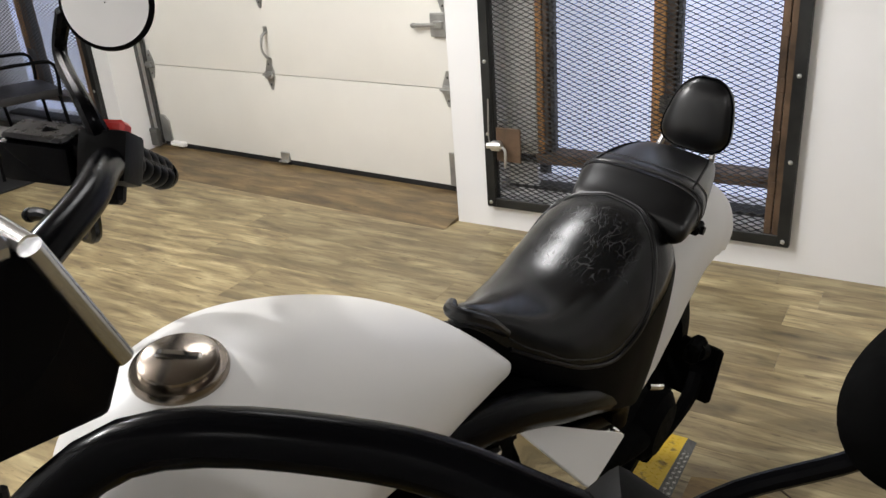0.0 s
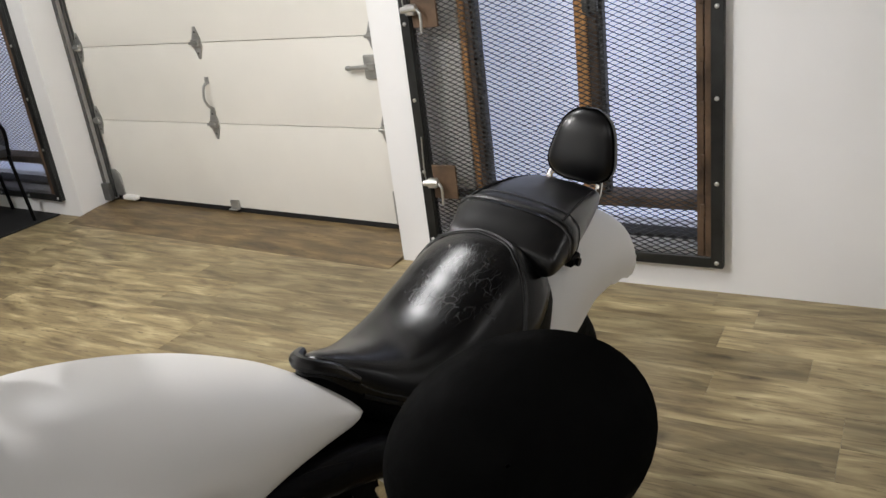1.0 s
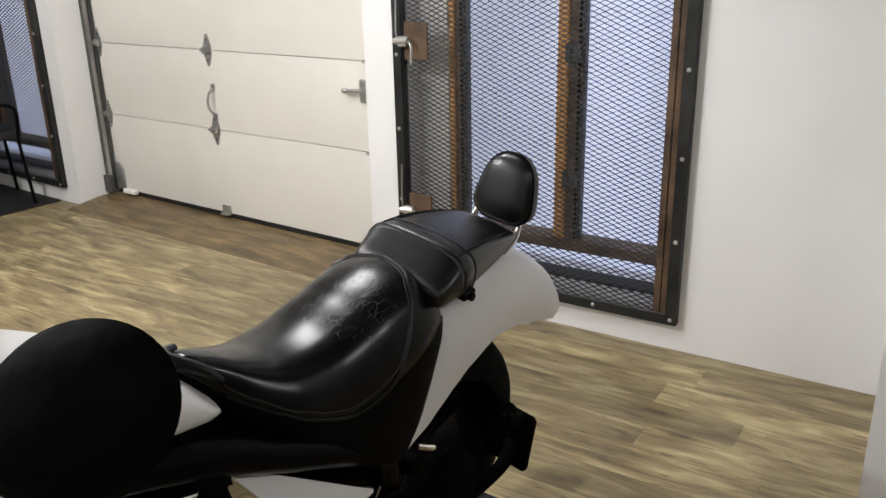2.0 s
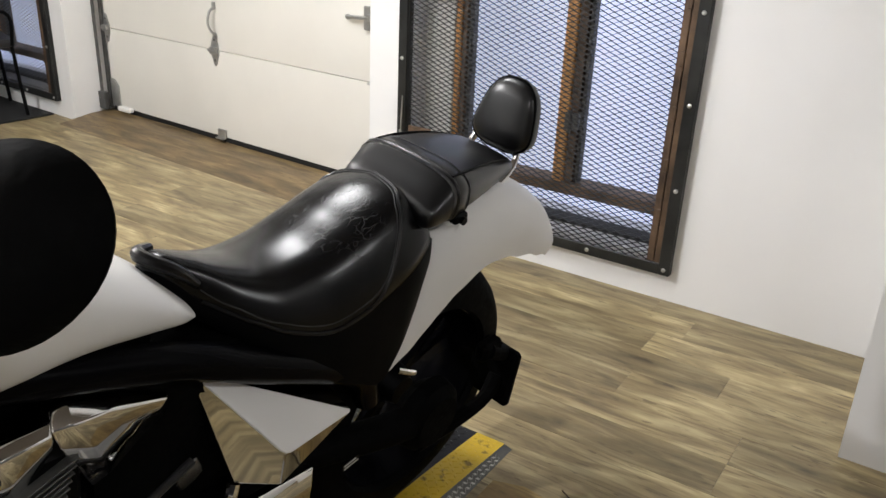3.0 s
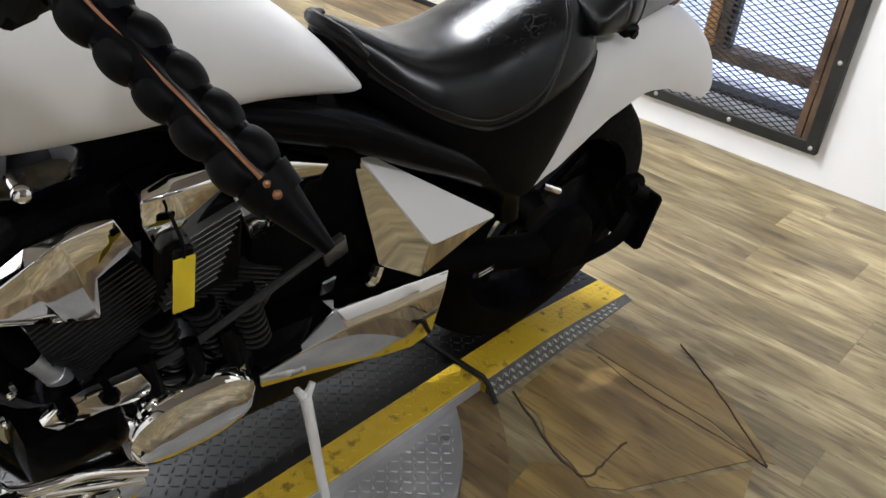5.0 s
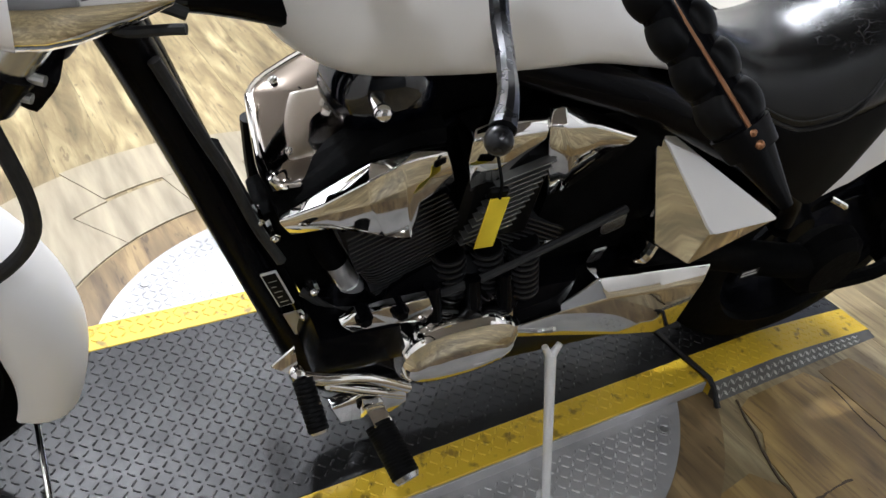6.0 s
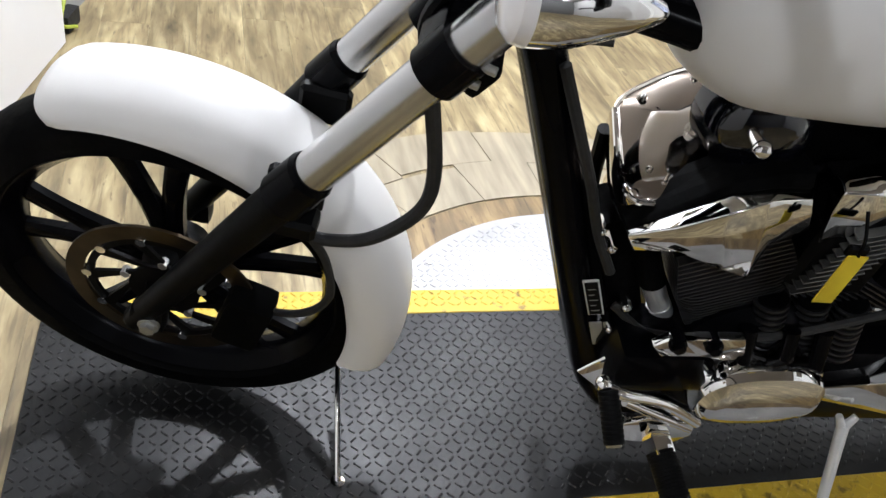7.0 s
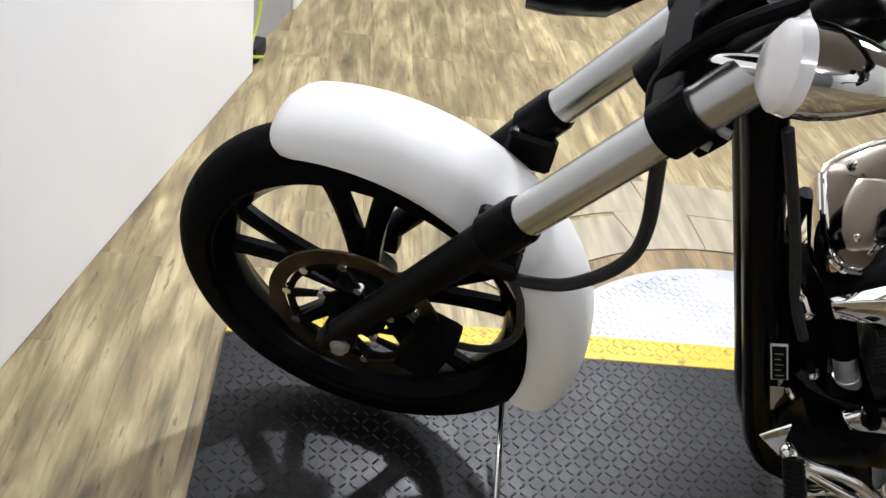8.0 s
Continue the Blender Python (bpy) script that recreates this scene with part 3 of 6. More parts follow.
    me.materials.append(MESH_STEEL)
    bm.free()
    ob = new("wire_mesh", me)
    ob.parent = w
    tagged(ob, label="dark expanded steel mesh", kind="stuff")
    # old window behind
    zs = 0.33
    for a, b in posts:
        c = a + 0.58 * (b - a)
        bm = fresh()
        box(bm, (a, 0.11, zs), (c - 0.001, 0.2, z1 + 0.1), 0.004)
        part("mullion", bm, WOOD, w, "orange-brown wooden mullion")
        bm = fresh()
        box(bm, (c, 0.12, zs), (b, 0.2, z1 + 0.1), 0.003)
        post = part("post", bm, RUST_STEEL, w, "rusty brown post beside the mullion")
        bm = fresh()
        box(bm, (b + 0.001, 0.14, zs), (b + 0.018, 0.18, z1 + 0.1), 0.002)
        part("sash_edge", bm, MESH_STEEL, w, "dark sash edge")
        bm = fresh()
        k = zs + 0.02
        while k < z1:
            rod(bm, (b + 0.0095, 0.132, k), (b + 0.0095, 0.14, k), 0.005, 0.004, 8)
            k += 0.026
        part("rivets", bm, LATCH_DARK, post, "row of dull rivets")
        if b - a > 0.06:
            for hz in (zs + 0.22, zs + 0.72, zs + 1.25):
                bm = fresh()
                box(bm, (c - 0.012, 0.098, hz), (b + 0.012, 0.118, hz + 0.07), 0.004)
                rod(bm, (c + 0.012, 0.096, hz - 0.01), (c + 0.012, 0.096, hz + 0.08), 0.008, seg=10)
                part("hinge", bm, LATCH_DARK, post, "dark steel hinge")
    bm = fresh()
    box(bm, (x0 + 0.02, 0.1, zs - 0.045), (x1 - 0.02, 0.22, zs), 0.004)
    part("sill_rail", bm, RAIL_RUST, w, "rusty brown lower rail")
    bm = fresh()
    box(bm, (x0 + 0.03, 0.09, z0 + 0.035), (x1 - 0.03, 0.19, z0 + 0.07), 0.006)
    part("sill", bm, RUBBER_SEAL, w, "dark outer sill")
    if posts[0][0] - x0 < 0.3:
        bm = fresh()
        box(bm, (x0 + 0.02, 0.1, z0 + 0.03), (posts[0][0], 0.13, z1), 0.002)
        part("reveal", bm, WHITE_TRIM, w, "pale plastered reveal")
    edges = [x0 + 0.02] + [v for ab in posts for v in ab] + [x1 - 0.02]
    for a, b in zip(edges[::2], edges[1::2]):
        bm = fresh()
        box(bm, (a, 0.158, zs), (b, 0.163, z1))
        p = part("pane", bm, PANE, w, smooth=False)
        p.visible_shadow = False
    return w


barred_window("window_1", WX0, WX1, 0.112, 2.16, Matrix.Translation((0, WALL_Y, 0)), [(-0.925, -0.875), (-0.43, -0.345)],
              "barred window with a steel frame, expanded mesh and brown mullions")
barred_window("window_2", LU0, LU1, 0.1, 2.16, WEST, [(-3.45, -3.37), (-2.86, -2.79)],
              "second barred window with expanded mesh beside the garage door", lock_z=(0.68,))
# yard outside
bm = fresh()
box(bm, (-9, WALL_Y + 0.36, -0.1), (4, 9.0, 0.0))
single("ground", bm, CONCRETE, "grey concrete yard outside the windows", "ground", kind="structure", smooth=False)
bm = fresh()
box(bm, (-9, WALL_Y + 0.62, 0.0), (4, WALL_Y + 0.66, 4.5))
single("backdrop", bm, SKY_GLOW, "pale blue daylight outside the windows", "sky", kind="structure", smooth=False)

# ---- turntable ----
TC = Vector((-0.27, -0.18, 0))
TR = 0.62
PX0, PX1, PY0, PY1 = -0.55, 0.09, -1.405, 0.40
PT = 0.045


def lug_field(name, inside, x0, x1, y0, y1, z, mat, parent, label="", pitch=0.0188, slope=None):
    """Raised lugs of tread plate, turned by turns to one side and the other."""
    verts, faces = [], []
    for i in range(int((x1 - x0) / pitch)):
        for j in range(int((y1 - y0) / pitch)):
            cx, cy = x0 + (i + 0.5) * pitch, y0 + (j + 0.5) * pitch
            if not inside(cx, cy):
                continue
            a = radians(45 if (i + j) % 2 else -45)
            ux, uy = math.cos(a), math.sin(a)
            l, w, h = 0.0084, 0.0023, 0.0026
            zz = z if slope is None else slope(cy)
            n = len(verts)
            for s, q, k in ((-l, 0, 0), (-l * 0.7, -w, 0), (l * 0.7, -w, 0), (l, 0, 0), (l * 0.7, w, 0), (-l * 0.7, w, 0), (-l * 0.8, 0, h), (l * 0.8, 0, h)):
                verts.append((cx + s * ux - q * uy, cy + s * uy + q * ux, zz + k))
            faces += [(n, n + 1, n + 6), (n + 1, n + 2, n + 7, n + 6), (n + 2, n + 3, n + 7), (n + 3, n + 4, n + 7), (n + 4, n + 5, n + 6, n + 7), (n + 5, n, n + 6)]
    me = bpy.data.meshes.new(name)
    me.from_pydata(verts, [], faces)
    me.materials.append(mat)
    for p in me.polygons:
        p.use_smooth = True
    ob = new(name, me)
    ob.parent = parent
    return tagged(ob, label=label, kind="stuff")


table = thing("turntable", "round bare steel tread plate turntable set in the floor", "turntable")
bm = fresh()
bmesh.ops.create_cone(bm, cap_ends=True, segments=128, radius1=TR, radius2=TR, depth=0.012, matrix=Matrix.Translation((TC.x, TC.y, 0.008)))
part("disc", bm, TREAD_STEEL, table)
lug_field("tread", lambda x, y: (x - TC.x) ** 2 + (y - TC.y) ** 2 < (TR - 0.02) ** 2 and not (PX0 - 0.01 < x < PX1 + 0.01), TC.x - TR, TC.x + TR, TC.y - TR, TC.y + TR, 0.014, TREAD_STEEL, table)
for a in range(12):
    bm = fresh()
    ang = radians(15 + 30 * a)
    px, py = TC.x + (TR - 0.035) * math.cos(ang), TC.y + (TR - 0.035) * math.sin(ang)
    if PX0 - 0.02 < px < PX1 + 0.02:
        bm.free()
        continue
    rod(bm, (px, py, 0.012), (px, py, 0.0165), 0.009, seg=12)
    part("screw", bm, LATCH, table)

deck = thing("bike_platform", "black tread plate platform with yellow painted edges", "platform")
YW = 0.076
bm = fresh()
box(bm, (PX0 + YW, PY0, 0.0145), (PX1 - YW, PY1, PT), 0.001)
part("deck_plate", bm, TREAD_DARK, deck, smooth=False)
for x0, x1 in ((PX0, PX0 + YW), (PX1 - YW, PX1)):
    bm = fresh()
    box(bm, (x0, PY0, 0.0148), (x1, PY1, PT + 0.0004), 0.002)
    e = part("edge_stripe", bm, YELLOW, deck, "chipped yellow safety stripe", smooth=False)
    lug_field("tread", lambda x, y: True, x0 + 0.002, x1, PY0, PY1, PT + 0.0003, YELLOW, e)
lug_field("tread", lambda x, y: True, PX0 + YW, PX1 - YW, PY0, PY1, PT - 0.0002, TREAD_LUG, deck)
bm = fresh()
box(bm, (PX1 + 0.0005, PY0, 0.0145), (PX1 + 0.005, PY1, PT - 0.002), 0.001)
part("side_skirt", bm, TREAD_STEEL, deck, "bare steel side edge", smooth=False)
# feet under the overhanging ends
for y0 in (PY0 + 0.02, -0.9, 0.36):
    bm = fresh()
    box(bm, (PX0 + 0.05, y0, 0.0), (PX1 - 0.03, y0 + 0.03, 0.0146))
    part("support_bar", bm, RUBBER_SEAL, deck, smooth=False)

ramp = thing("loading_ramp", "sloping tread plate ramp with yellow edges behind the platform", "ramp")
RY0, RY1 = PY1 + 0.014, 1.005


def fall(y):
    u = (y - RY0) / (RY1 - RY0)
    return PT - 0.002 - (PT - 0.01) * max(0, (u - 0.35) / 0.65) ** 1.25


def ramp_strip(name, x0, x1, mat, parent, lift=0.0, label="", under=0.001):
    bm = fresh()
    ys = [RY0 + (RY1 - RY0) * i / 14 for i in range(15)]
    loft(bm, [[(x0, y, under), (x1, y, under), (x1, y, fall(y) + lift), (x0, y, fall(y) + lift)] for y in ys])
    return part(name, bm, mat, parent, label, smooth=False)


ramp_strip("deck_plate", PX0 + YW, PX1 - YW, TREAD_DARK, ramp)
lug_field("tread", lambda x, y: True, PX0 + YW, PX1 - YW, RY0, RY1, 0, TREAD_LUG, ramp, slope=fall)
for x0, x1 in ((PX0, PX0 + YW), (PX1 - YW, PX1 + 0.01)):
    e = ramp_strip("edge_stripe", x0, x1, YELLOW, ramp, 0.0004, "chipped yellow safety stripe")
    lug_field("tread", lambda x, y: True, x0 + 0.002, x1, RY0, RY1, 0, YELLOW, e, slope=fall)
bm = fresh()
loft(bm, [[(PX1 + 0.0105, y, 0.0005), (PX1 + 0.035, y, 0.0005), (PX1 + 0.0105, y, fall(y) - 0.001)] for y in [RY0 + (RY1 - RY0) * i / 14 for i in range(15)]])
sk = part("side_skirt", bm, LATCH_DARK, ramp, "bare steel tread plate side", smooth=False)
verts, faces = [], []
for i in range(48):
    y = RY0 + 0.01 + 0.012 * i
    if y > RY1 - 0.06:
        break
    h = fall(y)
    for k in (0.3, 0.68):
        a = 0.009 if (i + int(k * 3)) % 2 else -0.009
        n = len(verts)
        for s, q in ((-1, 0), (0, -1), (1, 0), (0, 1)):
            w = k + s * 0.16 + q * 0.05
            verts.append((PX1 + 0.035 - 0.0245 * w + 0.002, y + s * a * 0.7 + q * 0.003, h * w + 0.0022))
        faces.append((n, n + 1, n + 2, n + 3))
me = bpy.data.meshes.new("tread")
me.from_pydata(verts, [], faces)
me.materials.append(LATCH)
tagged(new("tread", me), kind="stuff").parent = sk
bm = fresh()
tube(bm, [(PX0 + 0.1, PY1 + 0.007, PT + 0.004), (PX1 - 0.06, PY1 + 0.007, PT + 0.004), (PX1 + 0.008, PY1 + 0.007, PT + 0.002), (PX1 + 0.045, PY1 + 0.004, 0.012), (PX1 + 0.05, PY1 + 0.004, 0.006)], 0.0065, 4, 6)
single("tie_strap", bm, RUBBER_SEAL, "black strap lying across the ramp joint", "strap")

# ---- cut floor rings round the turntable ----
def sector(r0, r1, a0, a1, z0, z1, n=14):
    bm = fresh()
    rings = []
    for k in range(n + 1):
        a = a0 + (a1 - a0) * k / n
        c, s = math.cos(a), math.sin(a)
        rings.append([(TC.x + r0 * c, TC.y + r0 * s, z0), (TC.x + r1 * c, TC.y + r1 * s, z0), (TC.x + r1 * c, TC.y + r1 * s, z1), (TC.x + r0 * c, TC.y + r0 * s, z1)])
    loft(bm, rings)
    return bm


bm = sector(TR + 0.002, 0.715, 0, 2 * math.pi, 0.0005, 0.0035, 96)
single("floor_ring", bm, PLYWOOD, "bare brown plywood ring round the turntable", "floor ring", kind="structure", smooth=False)
random.seed(7)
for r0, r1, cuts, z in ((0.722, 0.90, (138, 164, 181, 196, 214, 233), 0.0042), (0.906, 1.08, (146, 170, 188, 207, 226), 0.0036)):
    for a0, a1 in zip(cuts, cuts[1:]):
        o = random.uniform(-0.014, 0.014)
        bm = sector(r0 + (o if r0 > 0.8 else 0), r1 + o, radians(a0 + 0.09), radians(a1 - 0.09), 0.0005, z)
        single("floor_patch", bm, PALE_PATCH, "curved pale laminate floor patch with a cut edge", "floor patch", group="patches round the turntable", kind="structure", smooth=False)
# patched boards on the near side
def patch(outline, z):
    bm = fresh()
    prism(bm, outline, 0.0004, z, "z")
    return single("floor_patch", bm, PATCH, "bare orange-brown floor patch beside the platform", "floor patch", group="patches beside the platform", kind="structure", smooth=False)


patch([(0.145, 0.5), (0.16, 0.46), (0.235, 0.445), (0.285, 0.40), (0.36, 0.385), (0.42, 0.36), (0.47, 0.40), (0.62, 0.685), (0.5, 0.72), (0.2, 0.735), (0.14, 0.7)], 0.003)
patch([(0.335, 0.05), (0.52, 0.02), (0.74, 0.22), (0.63, 0.67), (0.478, 0.392), (0.42, 0.352), (0.36, 0.376), (0.30, 0.33)], 0.0024)
patch([(0.15, 0.742), (0.5, 0.728), (0.625, 0.694), (0.66, 0.71), (0.48, 0.84), (0.23, 0.885), (0.15, 0.86)], 0.002)


# open joints between the patches
def joint(points, width):
    random.seed(len(points))
    bm = fresh()
    line = spline([(x, y, 0.0) for x, y in points], 5)
    rows = []
    for k, p in enumerate(line):
        d = (line[min(k + 1, len(line) - 1)] - line[max(k - 1, 0)]).normalized()
        w = width * random.uniform(0.5, 1.2)
        side = Vector((-d.y, d.x, 0)) * w
        q = p + Vector((random.uniform(-0.002, 0.002), random.uniform(-0.002, 0.002), 0))
        rows.append([q - side + Vector((0, 0, 0.0005)), q + side + Vector((0, 0, 0.0005)), q + side + Vector((0, 0, 0.0039)), q - side + Vector((0, 0, 0.0039))])
    loft(bm, rows)
    return single("floor_joint", bm, SUBFLOOR, "dark open joint between the floor patches", "floor joint", group="joints between the patches", kind="structure", smooth=False)


joint([(0.14, 0.468), (0.22, 0.43), (0.294, 0.395), (0.354, 0.375), (0.402, 0.377), (0.405, 0.44), (0.404, 0.523)], 0.0028)
joint([(0.20, 0.722), (0.318, 0.70), (0.405, 0.693), (0.543, 0.694), (0.65, 0.69)], 0.0016)
joint([(0.315, 0.93), (0.44, 0.85), (0.59, 0.738), (0.65, 0.692)], 0.0016)


# ---- motorcycle: x to its left, y to its rear, z up, standing on its side stand ----
BIKE = Matrix.Translation((-0.127, 0.0, PT)) @ Matrix.Rotation(radians(-5.5), 4, "Z") @ Matrix.Rotation(radians(10), 4, "Y")
bike = thing("motorcycle", "white and chrome chopper-style cruiser motorcycle leaning on its side stand", "motorcycle", at=BIKE)
RAKE = Vector((0, 0.51, 0.86)).normalized()
HEADP = Vector((0.0, -0.955, 0.69))
STEER = Matrix.Translation(HEADP) @ Matrix.Rotation(radians(11), 4, "Y") @ Matrix.Rotation(radians(-14), 4, RAKE) @ Matrix.Translation(-HEADP)
BARC = STEER @ Vector((0.0, -0.72, 1.13))
FARSIDE = Matrix.Translation((0, 0, -0.024)) @ Matrix.Translation(BARC) @ Matrix.Rotation(radians(-8), 4, "Y") @ Matrix.Translation(-BARC) @ STEER @ Matrix.Diagonal((-1, 1, 1, 1)) @ STEER.inverted()


def bpart(name, bm, mat, parent=None, label="", steer=False, angle=35, smooth=True):
    if steer:
        moved(bm, STEER)
    return part(name, bm, mat, parent or bike, label, smooth, angle)


def section_loft(sections, e=2.4, top=None, n=36, sub=5):
    """Rings across the bike: y, half width, lowest and highest z, and how far it is pushed sideways."""
    keys = [Vector((s[0], s[1], s[2], s[3])) for s in sections]
    rings = []
    for i in range(len(keys) - 1):
        for k in range(sub):
            t = k / sub
            p0 = keys[max(i - 1, 0)]
            p1, p2 = keys[i], keys[i + 1]
            p3 = keys[min(i + 2, len(keys) - 1)]
            v = 0.5 * (2 * p1 + (p2 - p0) * t + (2 * p0 - 5 * p1 + 4 * p2 - p3) * t * t + (3 * p1 - p0 - 3 * p2 + p3) * t ** 3)
            rings.append(v)
    rings.append(keys[-1])
    return [[(x, v[0], z) for x, z in superellipse(0, (v[2] + v[3]) / 2, max(v[1], 0.002), max((v[3] - v[2]) / 2, 0.002), e, n, top)] for v in rings]


# fuel tank
bm = fresh()
rings = section_loft([(-0.588, 0.012, 0.885, 0.94), (-0.576, 0.06, 0.85, 0.985), (-0.543, 0.095, 0.82, 1.02), (-0.48, 0.124, 0.795, 1.045), (-0.38, 0.141, 0.795, 1.043),
                      (-0.27, 0.142, 0.80, 1.005), (-0.16, 0.128, 0.805, 0.95), (-0.06, 0.106, 0.79, 0.885), (0.0, 0.09, 0.78, 0.835), (0.03, 0.075, 0.78, 0.805)], 2.5, 2.15)
loft(bm, rings)
tank = bpart("fuel_tank", bm, PAINT, label="pearl white teardrop fuel tank", angle=60)
bm = fresh()
lathe(bm, [(0.0005, 0.0), (0.055, 0.0), (0.057, -0.004), (0.057, -0.014), (0.0005, -0.014)], (0, 0, 0), "z", 40)
lathe(bm, [(0.0005, 0.012), (0.04, 0.012), (0.046, 0.008), (0.047, -0.001), (0.0005, -0.001)], (0, 0, 0), "z", 40)
moved(bm, Matrix.Translation((0.0, -0.468, 1.049)) @ Matrix.Rotation(radians(4), 4, "X") @ Matrix.Diagonal((0.78, 0.78, 0.8, 1)))
cap = bpart("filler_cap", bm, CAP, tank, "brushed metal filler cap")
bm = fresh()
box(bm, (-0.028, -0.007, 0), (0.028, 0.007, 0.006), 0.003)
moved(bm, Matrix.Translation((0.0, -0.468, 1.057)) @ Matrix.Rotation(radians(35), 4, "Z") @ Matrix.Diagonal((0.75, 0.75, 0.75, 1)))
bpart("key_cover", bm, CHROME, cap)

# seat: rider's part, passenger's part with its strap, backrest
# y, half width at the piping, lowest edge of the skirt, top, and how far the piping lies under the top
SEAT = [(-0.012, 0.012, 0.83, 0.862, 0.01), (0.01, 0.032, 0.80, 0.870, 0.03), (0.05, 0.058, 0.765, 0.856, 0.055), (0.10, 0.096, 0.725, 0.836, 0.066), (0.16, 0.130, 0.672, 0.823, 0.085),
        (0.25, 0.150, 0.612, 0.829, 0.117), (0.33, 0.156, 0.568, 0.853, 0.127), (0.385, 0.156, 0.548, 0.873, 0.126), (0.425, 0.154, 0.60, 0.884, 0.12), (0.46, 0.147, 0.68, 0.887, 0.105),
        (0.49, 0.135, 0.75, 0.880, 0.08), (0.505, 0.12, 0.79, 0.862, 0.06)]
SHOULDER = ((0.0, 0.0), (0.2, 0.003), (0.38, 0.014), (0.52, 0.045), (0.65, 0.13), (0.77, 0.30), (0.88, 0.55), (0.955, 0.80), (1.0, 1.0))


def seat_key(y):
    """The seat's measures at y, on a smooth curve."""
    y = min(max(y, SEAT[0][0]), SEAT[-1][0])
    for i, (p, q) in enumerate(zip(SEAT, SEAT[1:])):
        if y <= q[0]:
            t = (y - p[0]) / (q[0] - p[0])
            o, r = SEAT[max(i - 1, 0)], SEAT[min(i + 2, len(SEAT) - 1)]
            return [0.5 * (2 * p[k] + (q[k] - o[k]) * t + (2 * o[k] - 5 * p[k] + 4 * q[k] - r[k]) * t * t + (3 * p[k] - o[k] - 3 * q[k] + r[k]) * t ** 3) for k in range(1, 5)]


def dish(x, y):
    return 0.007 * math.exp(-((y - 0.2) / 0.09) ** 2) * max(0, 1 - (x / 0.11) ** 2)


def settle(x, y, z):
    """The worn seat hangs lower and narrower on its far side."""
    if x < 0:
        return (x * 0.86, y, z - 0.22 * abs(x) * (1 if z > 0.75 else 0.3))
    return (x, y, z)


def seat_top(x, y):
    """Height of the seat's upper side."""
    hw, lo, hi, drop = seat_key(y)
    u = min(1.0, abs(x) / hw)
    for p, q in zip(SHOULDER, SHOULDER[1:]):
        if u <= q[0]:
            return hi - drop * (p[1] + (q[1] - p[1]) * (u - p[0]) / (q[0] - p[0])) - dish(x, y)


tops, skirts = [], []
for k in range(59):
    y = SEAT[0][0] + (SEAT[-1][0] - SEAT[0][0]) * (k / 58)
    hw, lo, hi, drop = seat_key(y)
    edge = hi - drop
    lo = min(lo, edge - 0.012)
    top = [(u * hw, seat_top(u * hw, y)) for u, _ in SHOULDER[1:]] + [(hw * 0.97, edge - 0.008)]
    side = [(hw * 0.96, edge - 0.002), (hw * 1.004, edge - 0.001), (hw * 1.022, edge - 0.10 * (edge - lo) - 0.004), (hw * 1.045, edge - 0.35 * (edge - lo)), (hw * 1.05, edge - 0.7 * (edge - lo)), (hw * 1.03, lo), (hw * 0.6, lo - 0.004)]
    tops.append([settle(x, y, z) for x, z in [(0.0, seat_top(0.0, y))] + top + [(-x, z) for x, z in top[::-1]]])
    skirts.append([settle(x, y, z) for x, z in side + [(-x, z) for x, z in side[::-1]]])
bm = fresh()
loft(bm, tops)
seat = bpart("rider_seat", bm, LEATHER_WORN, label="creased black vinyl rider seat", angle=70)
bm = fresh()
loft(bm, skirts)
bpart("seat_skirt", bm, SKIRT, seat, "matt black vinyl side of the seat", angle=70)
for off, rad, nm in ((0.0, 0.0034, "piping"), (0.008, 0.0012, "stitching")):
    bm = fresh()
    half = [(0.0, 0.462 - off), (0.06, 0.452 - off), (0.092, 0.432 - off), (0.115, 0.418 - off), (0.14, 0.39 - off), (0.1545 - off * 0.5, 0.345), (0.15 - off * 0.5, 0.25), (0.13 - off * 0.6, 0.16), (0.097 - off * 0.7, 0.10), (0.06 - off * 0.7, 0.052)]
    outline = spline([(-x, y, 0) for x, y in half[:0:-1]] + [(x, y, 0) for x, y in half], 5)
    tube(bm, [settle(p.x, p.y, seat_top(p.x, p.y) + 0.0008) for p in outline], rad, 1, 6)
    bpart(nm, bm, LEATHER if nm == "piping" else STITCH, seat, "raised black piping" if nm == "piping" else "dark grey seam stitching")
# raised lip of the nose
bm = fresh()
tube(bm, [(-0.03, 0.022, 0.857), (-0.016, -0.004, 0.866), (0.0, -0.012, 0.869), (0.018, -0.004, 0.866), (0.036, 0.022, 0.852), (0.052, 0.05, 0.826)], [0.008, 0.01, 0.011, 0.011, 0.01, 0.006], 6, 10)
bpart("nose_lip", bm, LEATHER, seat, "rolled vinyl lip at the tank")
bm = fresh()
rings = section_loft([(0.455, 0.098, 0.85, 0.872), (0.462, 0.118, 0.832, 0.888), (0.495, 0.125, 0.826, 0.913), (0.512, 0.1275, 0.825, 0.926), (0.52, 0.128, 0.825, 0.928), (0.60, 0.122, 0.83, 0.922), (0.70, 0.108, 0.835, 0.905), (0.79, 0.09, 0.838, 0.88), (0.825, 0.072, 0.842, 0.864)], 3.2, 3.0)
rings = [[(x * 0.93 + 0.04 * max(0, 1 - (y - 0.46) / 0.36), y, z - 0.004) for x, y, z in ring] for ring in rings]
loft(bm, rings)
pil = bpart("passenger_seat", bm, LEATHER, label="black vinyl passenger pad", angle=60)
bm = fresh()
